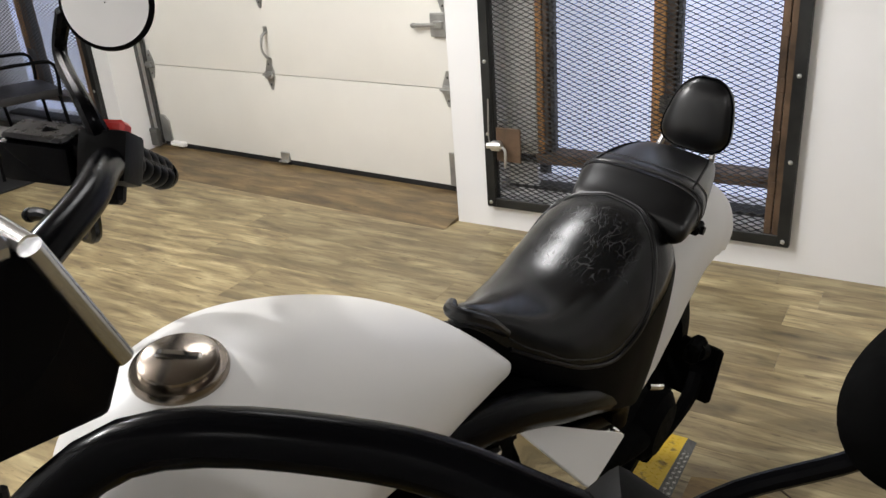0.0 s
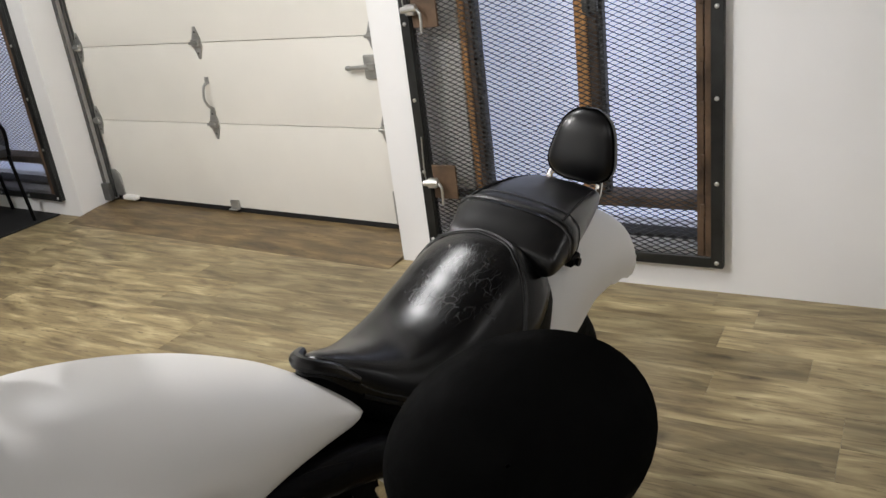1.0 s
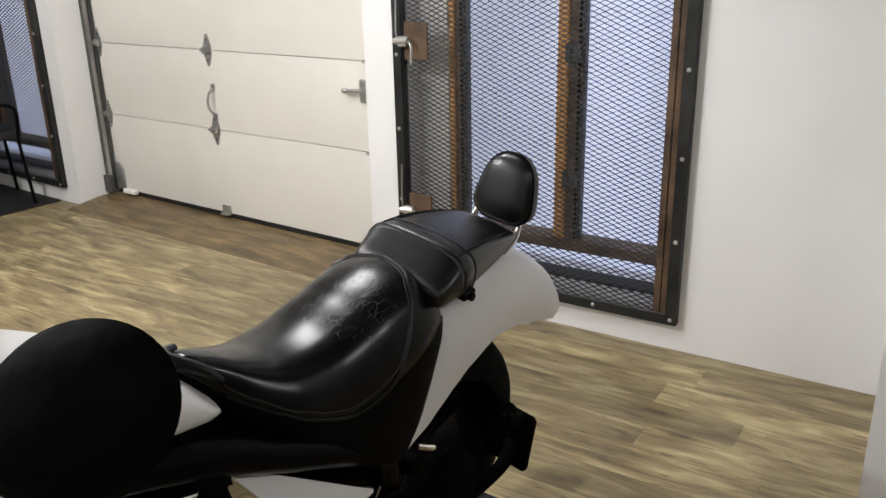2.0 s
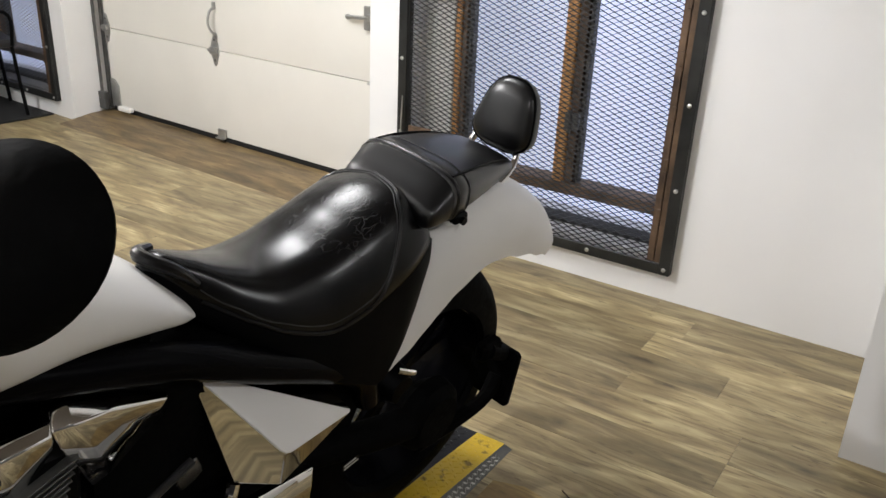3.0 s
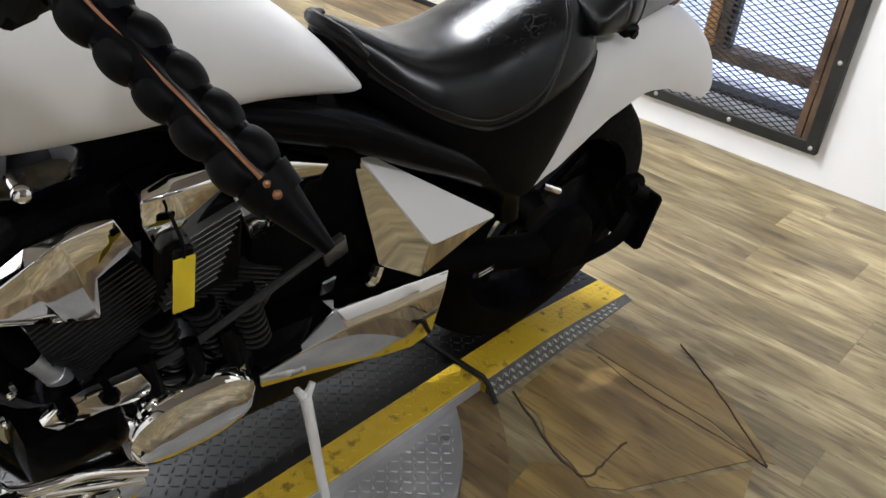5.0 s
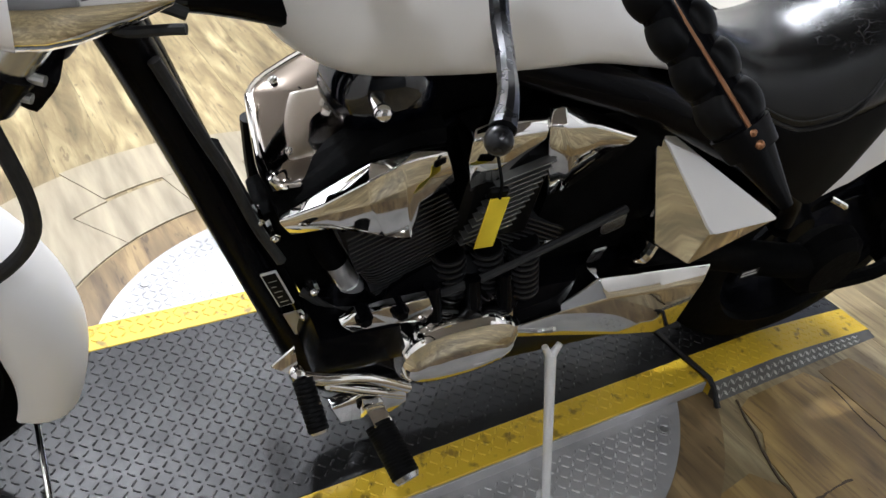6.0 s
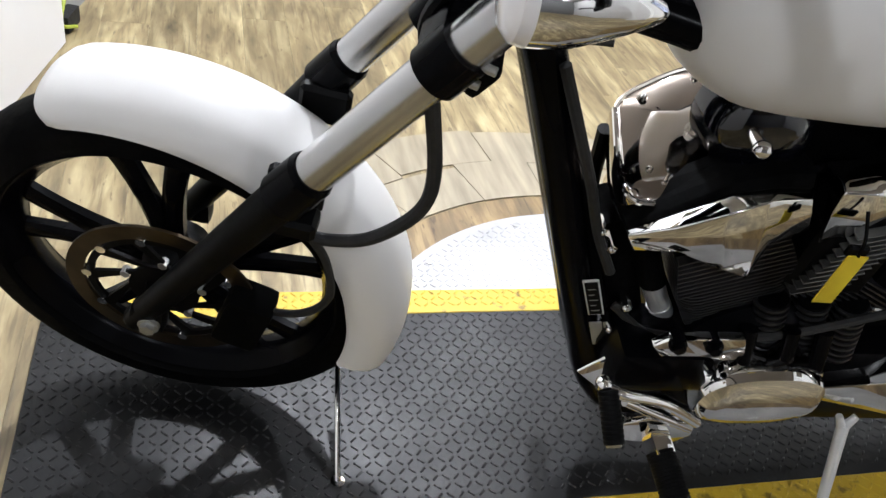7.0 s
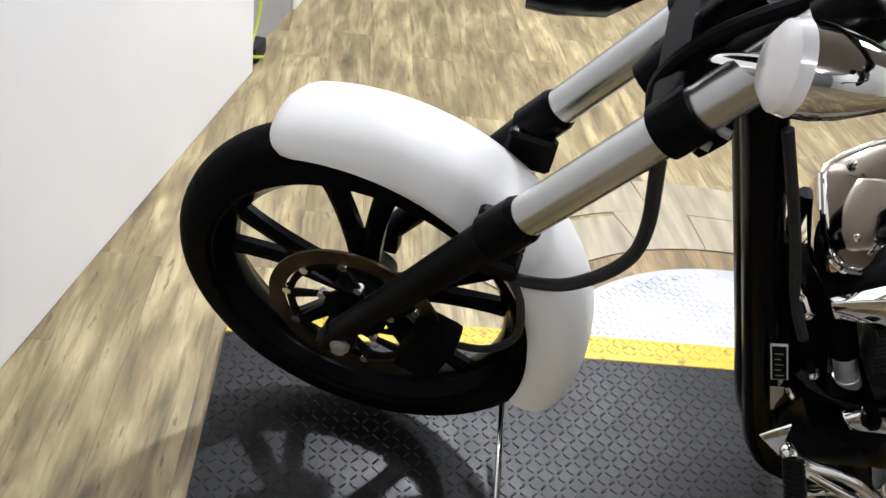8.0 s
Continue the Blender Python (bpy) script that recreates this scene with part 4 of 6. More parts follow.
for s in (1, -1):
    tube(bm, [(0.04 * (1 - (y - 0.46) / 0.36) + s * w, y, z) for y, w, z in ((0.53, 0.094, 0.916), (0.60, 0.09, 0.911), (0.70, 0.08, 0.894), (0.79, 0.066, 0.87))], 0.0026, 5, 6)
bpart("piping", bm, BLACK_MATT, pil, "seam along the pad")
# strap hugging the pad behind its front roll, with a stitched edge on each side


def pad_line(y, grow):
    """The pad's upper outline at y, made a little larger."""
    u = (y - 0.52) / 0.08
    hw, hi = 0.128 - 0.006 * u, 0.928 - 0.006 * u
    line = []
    for k in range(33):
        a = radians(-38 + 256 * k / 32)
        x, z = math.cos(a), math.sin(a)
        x = (hw + grow) * math.copysign(abs(x) ** (2 / 3.1), x) * 0.93 + 0.04 * max(0, 1 - (y - 0.46) / 0.36)
        z = (0.825 + hi) / 2 - 0.004 + ((hi - 0.825) / 2 + grow) * math.copysign(abs(z) ** (2 / 3.1), z)
        line.append(Vector((x, y, z)))
    return line


bm = fresh()
loft(bm, [[a, b, c, d] for a, b, c, d in zip(pad_line(0.522, 0.0002), pad_line(0.5245, 0.0024), pad_line(0.5695, 0.0024), pad_line(0.572, 0.0002))])
strap = bpart("strap", bm, LEATHER, pil, "black passenger strap", angle=50)
for y in (0.5275, 0.5665):
    bm = fresh()
    tube(bm, pad_line(y, 0.0027), 0.0011, 1, 5)
    bpart("stitching", bm, STITCH, strap)
bm = fresh()
box(bm, (0.134, 0.53, 0.828), (0.154, 0.566, 0.848), 0.004)
rod(bm, (0.143, 0.548, 0.836), (0.16, 0.548, 0.836), 0.008, seg=12)
bpart("strap_bracket", bm, BLACK_MATT, pil)

# backrest pad, leaning back: a tapered pad with a welted face
bm = fresh()
rings = []
for u in np.linspace(0, 1, 17):
    h = -0.078 + 0.156 * u
    k = (1 - abs(2 * u - 1) ** 3.4) ** (1 / 2.3) if 0 < u < 1 else 0.02
    hw = (0.086 - 0.034 * u) * max(k, 0.3)
    hd = (0.036 - 0.006 * u) * max(k, 0.25)
    rings.append([(x, y, h) for x, y in superellipse(0, 0, hw, hd, 3.2, 32)])
loft(bm, rings)
LEAN = Matrix.Translation((0.012, 0.862, 0.936)) @ Matrix.Rotation(radians(-12), 4, "X")
moved(bm, LEAN)
back = bpart("backrest", bm, LEATHER, label="padded black vinyl backrest", angle=60)
bm = fresh()
welt = []
for a in [2 * math.pi * k / 48 for k in range(49)]:
    w = 0.985 * math.sin(a)
    hw = (0.086 - 0.034 * (0.5 + 0.5 * w)) * max(0.3, (1 - abs(w) ** 3.4) ** (1 / 2.3))
    welt.append(LEAN @ Vector((math.copysign(hw, math.cos(a)), -0.012, 0.078 * w)))
tube(bm, welt, 0.0024, 1, 6)
bpart("piping", bm, BLACK_MATT, back, "welted seam round the edge of the backrest")
bm = fresh()
for s in (-1, 1):
    tube(bm, [(s * 0.062, 0.70, 0.79), (s * 0.064, 0.78, 0.805), (s * 0.062, 0.835, 0.835), (s * 0.055, 0.858, 0.88), (s * 0.05, 0.872, 0.945)], 0.0075, 6, 10)
tube(bm, [(-0.055, 0.856, 0.873), (0, 0.86, 0.869), (0.055, 0.856, 0.873)], 0.006, 5, 8)
bpart("sissy_bar", bm, CHROME, back, "chrome sissy bar")

# rear wheel
RC = Vector((0.0, 0.615, 0.33))
RR = 0.33


def tyre_profile(r, rim, w, n=12):
    """Closed profile of a tyre: tread crown, shoulders, walls and bead."""
    out = []
    for k in range(n + 1):
        a = math.pi * k / n
        out.append((rim + (r - rim) * math.sin(a) ** 0.55, -w * math.cos(a)))
    out += [(rim - 0.006, w * 0.8), (rim - 0.006, -w * 0.8)]
    return out


def spoked_wheel(name, c, r, rim, w, count, steer, label):
    bm = fresh()
    lathe(bm, tyre_profile(r, rim, w), c, "x", 72)
    wheel = bpart(name, bm, TYRE, label=label, steer=steer, angle=50)
    bm = fresh()
    k = w * 0.82
    lathe(bm, [(rim + 0.004, -k), (rim + 0.004, k), (rim - 0.008, k), (rim - 0.022, k * 0.55), (rim - 0.03, k * 0.3), (rim - 0.03, -k * 0.3), (rim - 0.022, -k * 0.55), (rim - 0.008, -k)], c, "x", 72)
    rimp = bpart("rim", bm, BLACK, wheel, "gloss black cast rim", steer, angle=40)
    bm = fresh()
    lathe(bm, [(0.001, -0.05), (0.034, -0.05), (0.04, -0.03), (0.05, -0.015), (0.05, 0.015), (0.04, 0.03), (0.034, 0.05), (0.001, 0.05)], c, "x", 32)
    bpart("hub", bm, BLACK_MATT, wheel, "black hub", steer)
    for i in range(count):
        for s in (-1, 1):
            a = 2 * math.pi * i / count + 0.45
            b = a + s * 0.20
            bm = fresh()
            rr = []
            for u in np.linspace(0, 1, 7):
                rad = 0.035 + (rim - 0.02 - 0.035) * u
                ang = a + (b - a) * u ** 1.2 + s * 0.10 * (1 - u)
                d = Vector((0, math.cos(ang), math.sin(ang)))
                tg = Vector((0, -math.sin(ang), math.cos(ang)))
                wd = 0.013 + 0.004 * (1 - u) + 0.006 * u ** 4
                th = 0.011 + 0.006 * (1 - u)
                p = c + d * rad
                rr.append([p + tg * wd + Vector((th * 0.5, 0, 0)), p + tg * wd * 0.4 + Vector((th, 0, 0)), p - tg * wd * 0.4 + Vector((th, 0, 0)), p - tg * wd + Vector((th * 0.5, 0, 0)),
                           p - tg * wd - Vector((th * 0.5, 0, 0)), p - tg * wd * 0.4 - Vector((th, 0, 0)), p + tg * wd * 0.4 - Vector((th, 0, 0)), p + tg * wd - Vector((th * 0.5, 0, 0))])
            loft(bm, rr)
            bpart("spoke", bm, BLACK, wheel, steer=steer)
    return wheel


rear = spoked_wheel("rear_wheel", RC, RR, 0.232, 0.098, 5, False, "wide black rear tyre on a black cast wheel")

# rear fender: an arch round the wheel with long side blades
bm = fresh()
rings_o, rings_i = [], []
keysf = [(137, 0.150, 0.318, 0.335), (130, 0.153, 0.312, 0.357), (122, 0.154, 0.305, 0.385), (112, 0.153, 0.312, 0.435), (104, 0.151, 0.322, 0.485), (95, 0.147, 0.335, 0.508), (74, 0.135, 0.368, 0.518), (56, 0.12, 0.385, 0.535), (40, 0.105, 0.43, 0.548), (30, 0.088, 0.48, 0.556), (27, 0.06, 0.52, 0.558)]
def fender_key(a):
    for p, q in zip(keysf, keysf[1:]):
        if q[0] <= a <= p[0]:
            t = (p[0] - a) / (p[0] - q[0])
            t = t * t * (3 - 2 * t) * 0.5 + t * 0.5
            return [p[i] + (q[i] - p[i]) * t for i in range(1, 4)]
    return keysf[-1][1:]
for k in range(41):
    a = 137 - 110 * k / 40
    hw, ri, ro = fender_key(a)
    ca, sa = math.cos(radians(a)), math.sin(radians(a))
    for rings_x, off in ((rings_o, 0.0), (rings_i, 0.005)):
        ring = []
        for j in range(25):
            b = math.pi * j / 24
            x = (hw - off) * math.copysign(abs(math.cos(b)) ** 0.62, math.cos(b))
            r = ri + (ro - off - ri) * math.sin(b) ** 0.72
            ring.append((x + 0.008, RC.y + r * ca, RC.z + r * sa))
        rings_x.append(ring)
loft(bm, [o + i[::-1] for o, i in zip(rings_o, rings_i)])
bpart("rear_fender", bm, PAINT, label="pearl white rear fender", angle=50)

# swing arm and shaft side, licence bracket
bm = fresh()
tube(bm, [(0.07, 0.12, 0.40), (0.09, 0.3, 0.37), (0.125, 0.5, 0.34), (0.13, 0.62, 0.33)], [0.034, 0.034, 0.036, 0.04], 6, 14)
tube(bm, [(-0.125, 0.12, 0.42), (-0.135, 0.3, 0.38), (-0.14, 0.5, 0.34), (-0.135, 0.62, 0.33)], [0.035, 0.035, 0.035, 0.035], 6, 12)
bpart("swing_arm", bm, TYRE, label="black swing arm")
bm = fresh()
lathe(bm, [(0.001, 0.03), (0.06, 0.03), (0.082, 0.012), (0.088, -0.02), (0.06, -0.05), (0.001, -0.05)], (0.14, 0.60, 0.33), "x", 36)
bpart("final_drive", bm, TYRE, label="black final drive housing")
bm = fresh()
tube(bm, [(0.15, 0.56, 0.27), (0.155, 0.70, 0.27), (0.155, 0.80, 0.285), (0.15, 0.84, 0.33)], [0.016, 0.016, 0.018, 0.02], 5, 8)
box(bm, (0.07, 0.835, 0.255), (0.195, 0.862, 0.41), 0.008)
box(bm, (0.085, 0.862, 0.275), (0.18, 0.89, 0.39), 0.008)
rod(bm, (0.15, 0.85, 0.39), (0.155, 0.76, 0.44), 0.02, seg=12)
box(bm, (0.13, 0.74, 0.41), (0.165, 0.81, 0.46), 0.01)
bpart("plate_bracket", bm, TYRE, label="black side-mounted licence plate bracket")
bm = fresh()
tube(bm, [(0.165, 0.425, 0.555), (0.176, 0.442, 0.55), (0.178, 0.458, 0.542)], 0.006, 4, 8)
bpart("peg_mount", bm, CHROME, label="small chrome peg mount")

bm = fresh()
box(bm, (-0.001, -0.021, -0.009), (0.001, 0.021, 0.009))
STICK = Matrix.Translation((0.182, 0.307, 0.408)) @ Matrix.Rotation(radians(8), 4, "X")
moved(bm, STICK)
st = bpart("sticker", bm, BLACK_MATT, label="small black warning sticker", smooth=False)
for k in range(2):
    bm = fresh()
    box(bm, (0.0011, -0.018, -0.0065 + 0.008 * k), (0.0014, 0.018 - 0.006 * k, -0.0025 + 0.008 * k))
    moved(bm, STICK)
    bpart("print_bar", bm, LABEL_WHITE, st, smooth=False)

# frame
bm = fresh()
tube(bm, [(0.02, -0.78, 0.93), (0.03, -0.73, 0.85), (0.03, -0.642, 0.64), (0.033, -0.543, 0.40), (0.036, -0.458, 0.20), (0.055, -0.38, 0.15), (0.05, -0.2, 0.15), (0.05, 0.1, 0.16), (0.06, 0.22, 0.22)], [0.027, 0.028, 0.027, 0.027, 0.026, 0.022, 0.02, 0.02, 0.022], 6, 14)
tube(bm, [(-0.02, -0.78, 0.93), (-0.03, -0.73, 0.85), (-0.03, -0.642, 0.64), (-0.033, -0.543, 0.40), (-0.036, -0.458, 0.20), (-0.055, -0.38, 0.15), (-0.05, -0.2, 0.15), (-0.05, 0.1, 0.16), (-0.06, 0.22, 0.22)], [0.027, 0.028, 0.027, 0.027, 0.026, 0.022, 0.02, 0.02, 0.022], 6, 14)
for s in (-1, 1):
    tube(bm, [(s * 0.02, -0.80, 0.90), (s * 0.035, -0.64, 0.90), (s * 0.06, -0.45, 0.865), (s * 0.09, -0.2, 0.805), (s * 0.11, -0.02, 0.755), (s * 0.125, 0.12, 0.69), (s * 0.13, 0.26, 0.62), (s * 0.125, 0.36, 0.55), (s * 0.12, 0.4, 0.47)], [0.028, 0.028, 0.028, 0.029, 0.03, 0.03, 0.03, 0.028, 0.026], 6, 14)
rod(bm, (0, -0.845, 0.82), (0, -0.765, 0.955), 0.034, seg=20)
bpart("frame", bm, BLACK, label="gloss black tube frame")
bm = fresh()
box(bm, (-0.10, -0.15, 0.5), (0.10, 0.34, 0.74), 0.03, seg=2)
bpart("inner_box", bm, TYRE, label="black inner body under the seat")
bm = fresh()
box(bm, (-0.09, 0.2, 0.4), (0.09, 0.42, 0.62), 0.03, seg=2)
bpart("inner_fender", bm, TYRE, label="black inner fender")
# added black block so no bright floor shows through beneath the engine
bm = fresh()
box(bm, (-0.09, -0.25, 0.22), (0.06, 0.30, 0.56), 0.03, seg=2)
bpart("engine_gap_filler", bm, TYRE, label="black filler block added to darken the gap under the engine")
# radiator in front of the engine, between the down tubes
bm = fresh()
box(bm, (-0.045, -0.03, -0.15), (0.04, 0.02, 0.15), 0.006)
moved(bm, Matrix.Translation((0, -0.565, 0.50)) @ Matrix.Rotation(radians(24), 4, "X"))
bpart("radiator", bm, TYRE, label="narrow black radiator behind the down tubes")
# added filler that closes the bright gap between down tubes and engine with black
bm = fresh()
box(bm, (-0.042, 0.022, -0.19), (0.04, 0.075, 0.06), 0.012, seg=2)
moved(bm, Matrix.Translation((0, -0.565, 0.50)) @ Matrix.Rotation(radians(24), 4, "X"))
bpart("radiator_filler", bm, TYRE, label="black filler block added behind the radiator")
MAKER = Matrix.Translation((0.064, -0.538, 0.439)) @ Matrix.Rotation(radians(24), 4, "X") @ Matrix.Rotation(radians(-12), 4, "Z")
bm = fresh()
box(bm, (-0.002, -0.012, -0.042), (0.002, 0.012, 0.042), 0.001)
moved(bm, MAKER)
pl = bpart("maker_plate", bm, LABEL_WHITE, label="rating plate with a pale edge riveted to the frame")
bm = fresh()
box(bm, (0.0021, -0.0098, -0.0395), (0.0026, 0.0098, 0.0395))
moved(bm, MAKER)
bpart("plate_face", bm, BLACK_MATT, pl, smooth=False)
for k in range(5):
    bm = fresh()
    box(bm, (0.0027, -0.006, -0.030 + 0.013 * k), (0.003, 0.006 - 0.004 * (k % 2), -0.0285 + 0.013 * k))
    moved(bm, MAKER)
    bpart("print_bar", bm, LATCH, pl, smooth=False)

bm = fresh()
box(bm, (-0.0015, -0.010, -0.030), (0.0015, 0.010, 0.030), 0.001)
moved(bm, Matrix.Translation((0.063, -0.503, 0.352)) @ Matrix.Rotation(radians(24), 4, "X") @ Matrix.Rotation(radians(-12), 4, "Z"))
bpart("bare_plate", bm, LATCH, label="dull bare metal plate under the rating plate")
# bolt heads added as small glints among the black parts
for p, r in (((0.075, -0.485, 0.43), 0.007), ((0.085, -0.50, 0.39), 0.006), ((0.08, -0.555, 0.56), 0.006), ((0.072, -0.575, 0.585), 0.005), ((0.09, -0.47, 0.365), 0.008)):
    bm = fresh()
    rod(bm, Vector(p) - Vector((0.03, 0, 0)), p, r * 1.3, seg=6)
    ball(bm, p, r, 10)
    bpart("glint_bolt", bm, CHROME, label="small chrome bolt head added for a glint")
bm = fresh()
tube(bm, [(0.058, -0.70, 0.83), (0.068, -0.655, 0.74), (0.066, -0.615, 0.66), (0.07, -0.58, 0.58), (0.085, -0.545, 0.52)], 0.0075, 6, 10)
bpart("overflow_hose", bm, RUBBER_SEAL, label="thin black hose along the frame tube")
bm = fresh()
prism(bm, [(-0.575, 0.405), (-0.545, 0.44), (-0.53, 0.365)], 0.17, 0.174, "x", 0.001)
bpart("heel_plate", bm, CHROME, label="small triangular chrome plate")

# engine: crankcase, two finned cylinders, chrome heads, air box
bm = fresh()
lathe(bm, [(0.001, -0.13), (0.12, -0.13), (0.14, -0.11), (0.14, 0.11), (0.12, 0.13), (0.001, 0.13)], (0, -0.27, 0.36), "x", 40)
box(bm, (-0.12, -0.3, 0.2), (0.12, 0.14, 0.4), 0.03, seg=2)
engine = bpart("crankcase", bm, BLACK, label="black V-twin crankcase")
CYL = {}
for nm, base, tilt in (("front", (0.0, -0.31, 0.42), 26), ("rear", (0.0, -0.235, 0.42), -26)):
    m = Matrix.Translation(base) @ Matrix.Rotation(radians(tilt), 4, "X")
    CYL[nm] = m
    bm = fresh()
    box(bm, (-0.06, -0.055, 0.02), (0.06, 0.055, 0.19), 0.02, seg=2)
    moved(bm, m)
    cyl = bpart("cylinder", bm, BLACK_MATT, engine, "black finned cylinder")
    for k in range(19 if tilt > 0 else 14):
        bm = fresh()
        h = 0.045 + 0.0079 * k
        g = 0.014 * math.sin(math.pi * min(1, k / 24 + 0.12))
        box(bm, (-0.094 - g, -0.07 - g, h), (0.094 + g, 0.07 + g, h + 0.003), 0.0)
        bmesh.ops.bevel(bm, geom=[e for e in bm.edges if abs(e.verts[0].co.z - e.verts[1].co.z) > 0.003], offset=0.03, segments=4, affect="EDGES", profile=0.5)
        moved(bm, m)
        bpart("fin", bm, FIN, cyl, angle=30)
    bm = fresh()
    box(bm, (-0.03, -0.078, 0.222), (0.085, 0.078, 0.24), 0.008, seg=2)
    moved(bm, Matrix.Translation((0, 0, -0.07 if tilt < 0 else -0.035)))
    moved(bm, m)
    bpart("head_gasket", bm, BLACK, cyl)

# chrome head covers on the left side, facetted and pointed
def shell(name, rows, depth, mat, parent, label, angle=14):
    """A facetted cover: lines of points along it, from the upper edge over its ridges to the lower edge."""
    bm = fresh()
    rings = []
    for i in range(len(rows[0])):
        line = [Vector(r[i]) for r in rows]
        rings.append([line[0] + Vector((-depth, 0, -0.012))] + line + [line[-1] + Vector((-depth, 0, 0.008))])
    loft(bm, rings)
    bmesh.ops.recalc_face_normals(bm, faces=bm.faces)
    es = [e for e in bm.edges if len(e.link_faces) == 2 and e.calc_face_angle(0) > radians(8)]
    bmesh.ops.bevel(bm, geom=es, offset=0.0045, segments=3, affect="EDGES", profile=0.5, clamp_overlap=True)
    return bpart(name, bm, mat, parent, label, angle=32)


shell("head_cover", [
    [(0.104, -0.562, 0.621), (0.112, -0.505, 0.670), (0.118, -0.457, 0.709), (0.118, -0.405, 0.723), (0.116, -0.387, 0.723), (0.108, -0.350, 0.717)],
    [(0.115, -0.564, 0.629), (0.132, -0.514, 0.663), (0.141, -0.468, 0.699), (0.140, -0.426, 0.723), (0.134, -0.402, 0.722), (0.122, -0.355, 0.718)],
    [(0.116, -0.566, 0.624), (0.134, -0.517, 0.647), (0.146, -0.461, 0.666), (0.144, -0.413, 0.684), (0.136, -0.389, 0.685), (0.124, -0.345, 0.696)],
    [(0.116, -0.548, 0.599), (0.132, -0.501, 0.618), (0.137, -0.426, 0.594), (0.134, -0.382, 0.576), (0.134, -0.383, 0.645), (0.118, -0.328, 0.662)]],
    0.07, CHROME, engine, "pointed facetted chrome front head cover")
# black rocker housing above the front cover
ROCKER = [(0.104, -0.562, 0.621, 0.002), (0.112, -0.505, 0.670, 0.006), (0.118, -0.457, 0.709, 0.013), (0.118, -0.405, 0.723, 0.02), (0.116, -0.387, 0.723, 0.022), (0.108, -0.350, 0.717, 0.024)]
shell("rocker_housing", [[(x + dx, y, z + k * h) for x, y, z, h in ROCKER] for dx, k in ((-0.03, 1.0), (-0.012, 0.8), (-0.003, 0.2), (-0.008, -0.3))],
      0.05, TYRE, engine, "black rocker housing above the chrome cover")
shell("head_cover", [
    [(0.112, -0.320, 0.743), (0.118, -0.284, 0.758), (0.115, -0.206, 0.756)],
    [(0.130, -0.328, 0.740), (0.138, -0.289, 0.747), (0.132, -0.217, 0.746)],
    [(0.130, -0.327, 0.700), (0.138, -0.273, 0.702), (0.132, -0.218, 0.731)],
    [(0.105, -0.285, 0.606), (0.110, -0.260, 0.639), (0.110, -0.197, 0.700)]],
    0.05, CHROME, engine, "facetted chrome rear head cover")
shell("head_cover", [
    [(0.108, -0.208, 0.766), (0.110, -0.189, 0.771), (0.110, -0.112, 0.743), (0.105, -0.033, 0.709)],
    [(0.130, -0.218, 0.752), (0.134, -0.195, 0.750), (0.132, -0.144, 0.747), (0.120, -0.044, 0.707)],
    [(0.130, -0.209, 0.717), (0.134, -0.166, 0.698), (0.132, -0.123, 0.715), (0.120, -0.055, 0.696)],
    [(0.105, -0.153, 0.595), (0.108, -0.125, 0.607), (0.108, -0.079, 0.645), (0.105, -0.038, 0.665)]],
    0.05, CHROME, engine, "facetted chrome rear head cover")
for k in range(11):
    bm = fresh()
    box(bm, (0.07, -0.042, -0.0014), (0.13, 0.042, 0.0014), 0.0006)
    moved(bm, Matrix.Translation((0, -0.222 - 0.0036 * k, 0.674 - 0.0115 * k)) @ Matrix.Rotation(radians(20), 4, "X"))
    bpart("side_fin", bm, LATCH_DARK, engine, "bright-edged cooling fin")
bm = fresh()
box(bm, (0.06, -0.30, 0.53), (0.115, -0.17, 0.70), 0.01)
bpart("fin_block", bm, BLACK_MATT, engine)
# air box: bevelled front, flat chrome face with studs
AIR = [(-0.571, 0.70), (-0.535, 0.748), (-0.467, 0.785), (-0.38, 0.785), (-0.34, 0.72), (-0.36, 0.62), (-0.43, 0.57), (-0.50, 0.56), (-0.54, 0.61)]
AIR_LINE = spline([(0, y, z) for y, z in AIR[-2:] + AIR + AIR[:3]], 5)[10:-15]


AIR_UP = Vector((0.42, -0.10, 0.9)).normalized()      # the cover faces upward and outward


def air_at(y, z, h=0.0):
    """A point of the slanting cover, from its outline's y and z and the height above its plane."""
    k = -1.0 * (z - 0.692)
    return Vector((-0.05 + k, y - 0.43 * k, z + 0.7 * k)) + AIR_UP * h


def air_ring(h, inset):
    """The box outline drawn in by inset."""
    mid = Vector((0, -0.455, 0.675))
    return [air_at(v.y, v.z, h) for v in [p + (mid - p) * min(1.0, inset / (mid - p).length) for p in AIR_LINE]]


bm = fresh()
dome = [(0.004 + 0.017 * (1 - (1 - k / 9) ** 2), 0.014 + 0.078 * k / 9) for k in range(10)]
loft(bm, [air_ring(-0.075, 0.02), air_ring(-0.06, 0.006), air_ring(-0.02, 0.0), air_ring(-0.006, 0.002), air_ring(0.0, 0.006), air_ring(0.0025, 0.011)] + [air_ring(h, k) for h, k in dome])
air = bpart("air_box", bm, TINTED_CHROME, label="rounded chrome air box cover", angle=40)
bm = fresh()
rp = [Vector(p) for p in air_ring(-0.003, 0.003)]
tube(bm, rp + [rp[0]], 0.0042, 1, 8)
bpart("rim_band", bm, CHROME, air, "raised chrome rim")
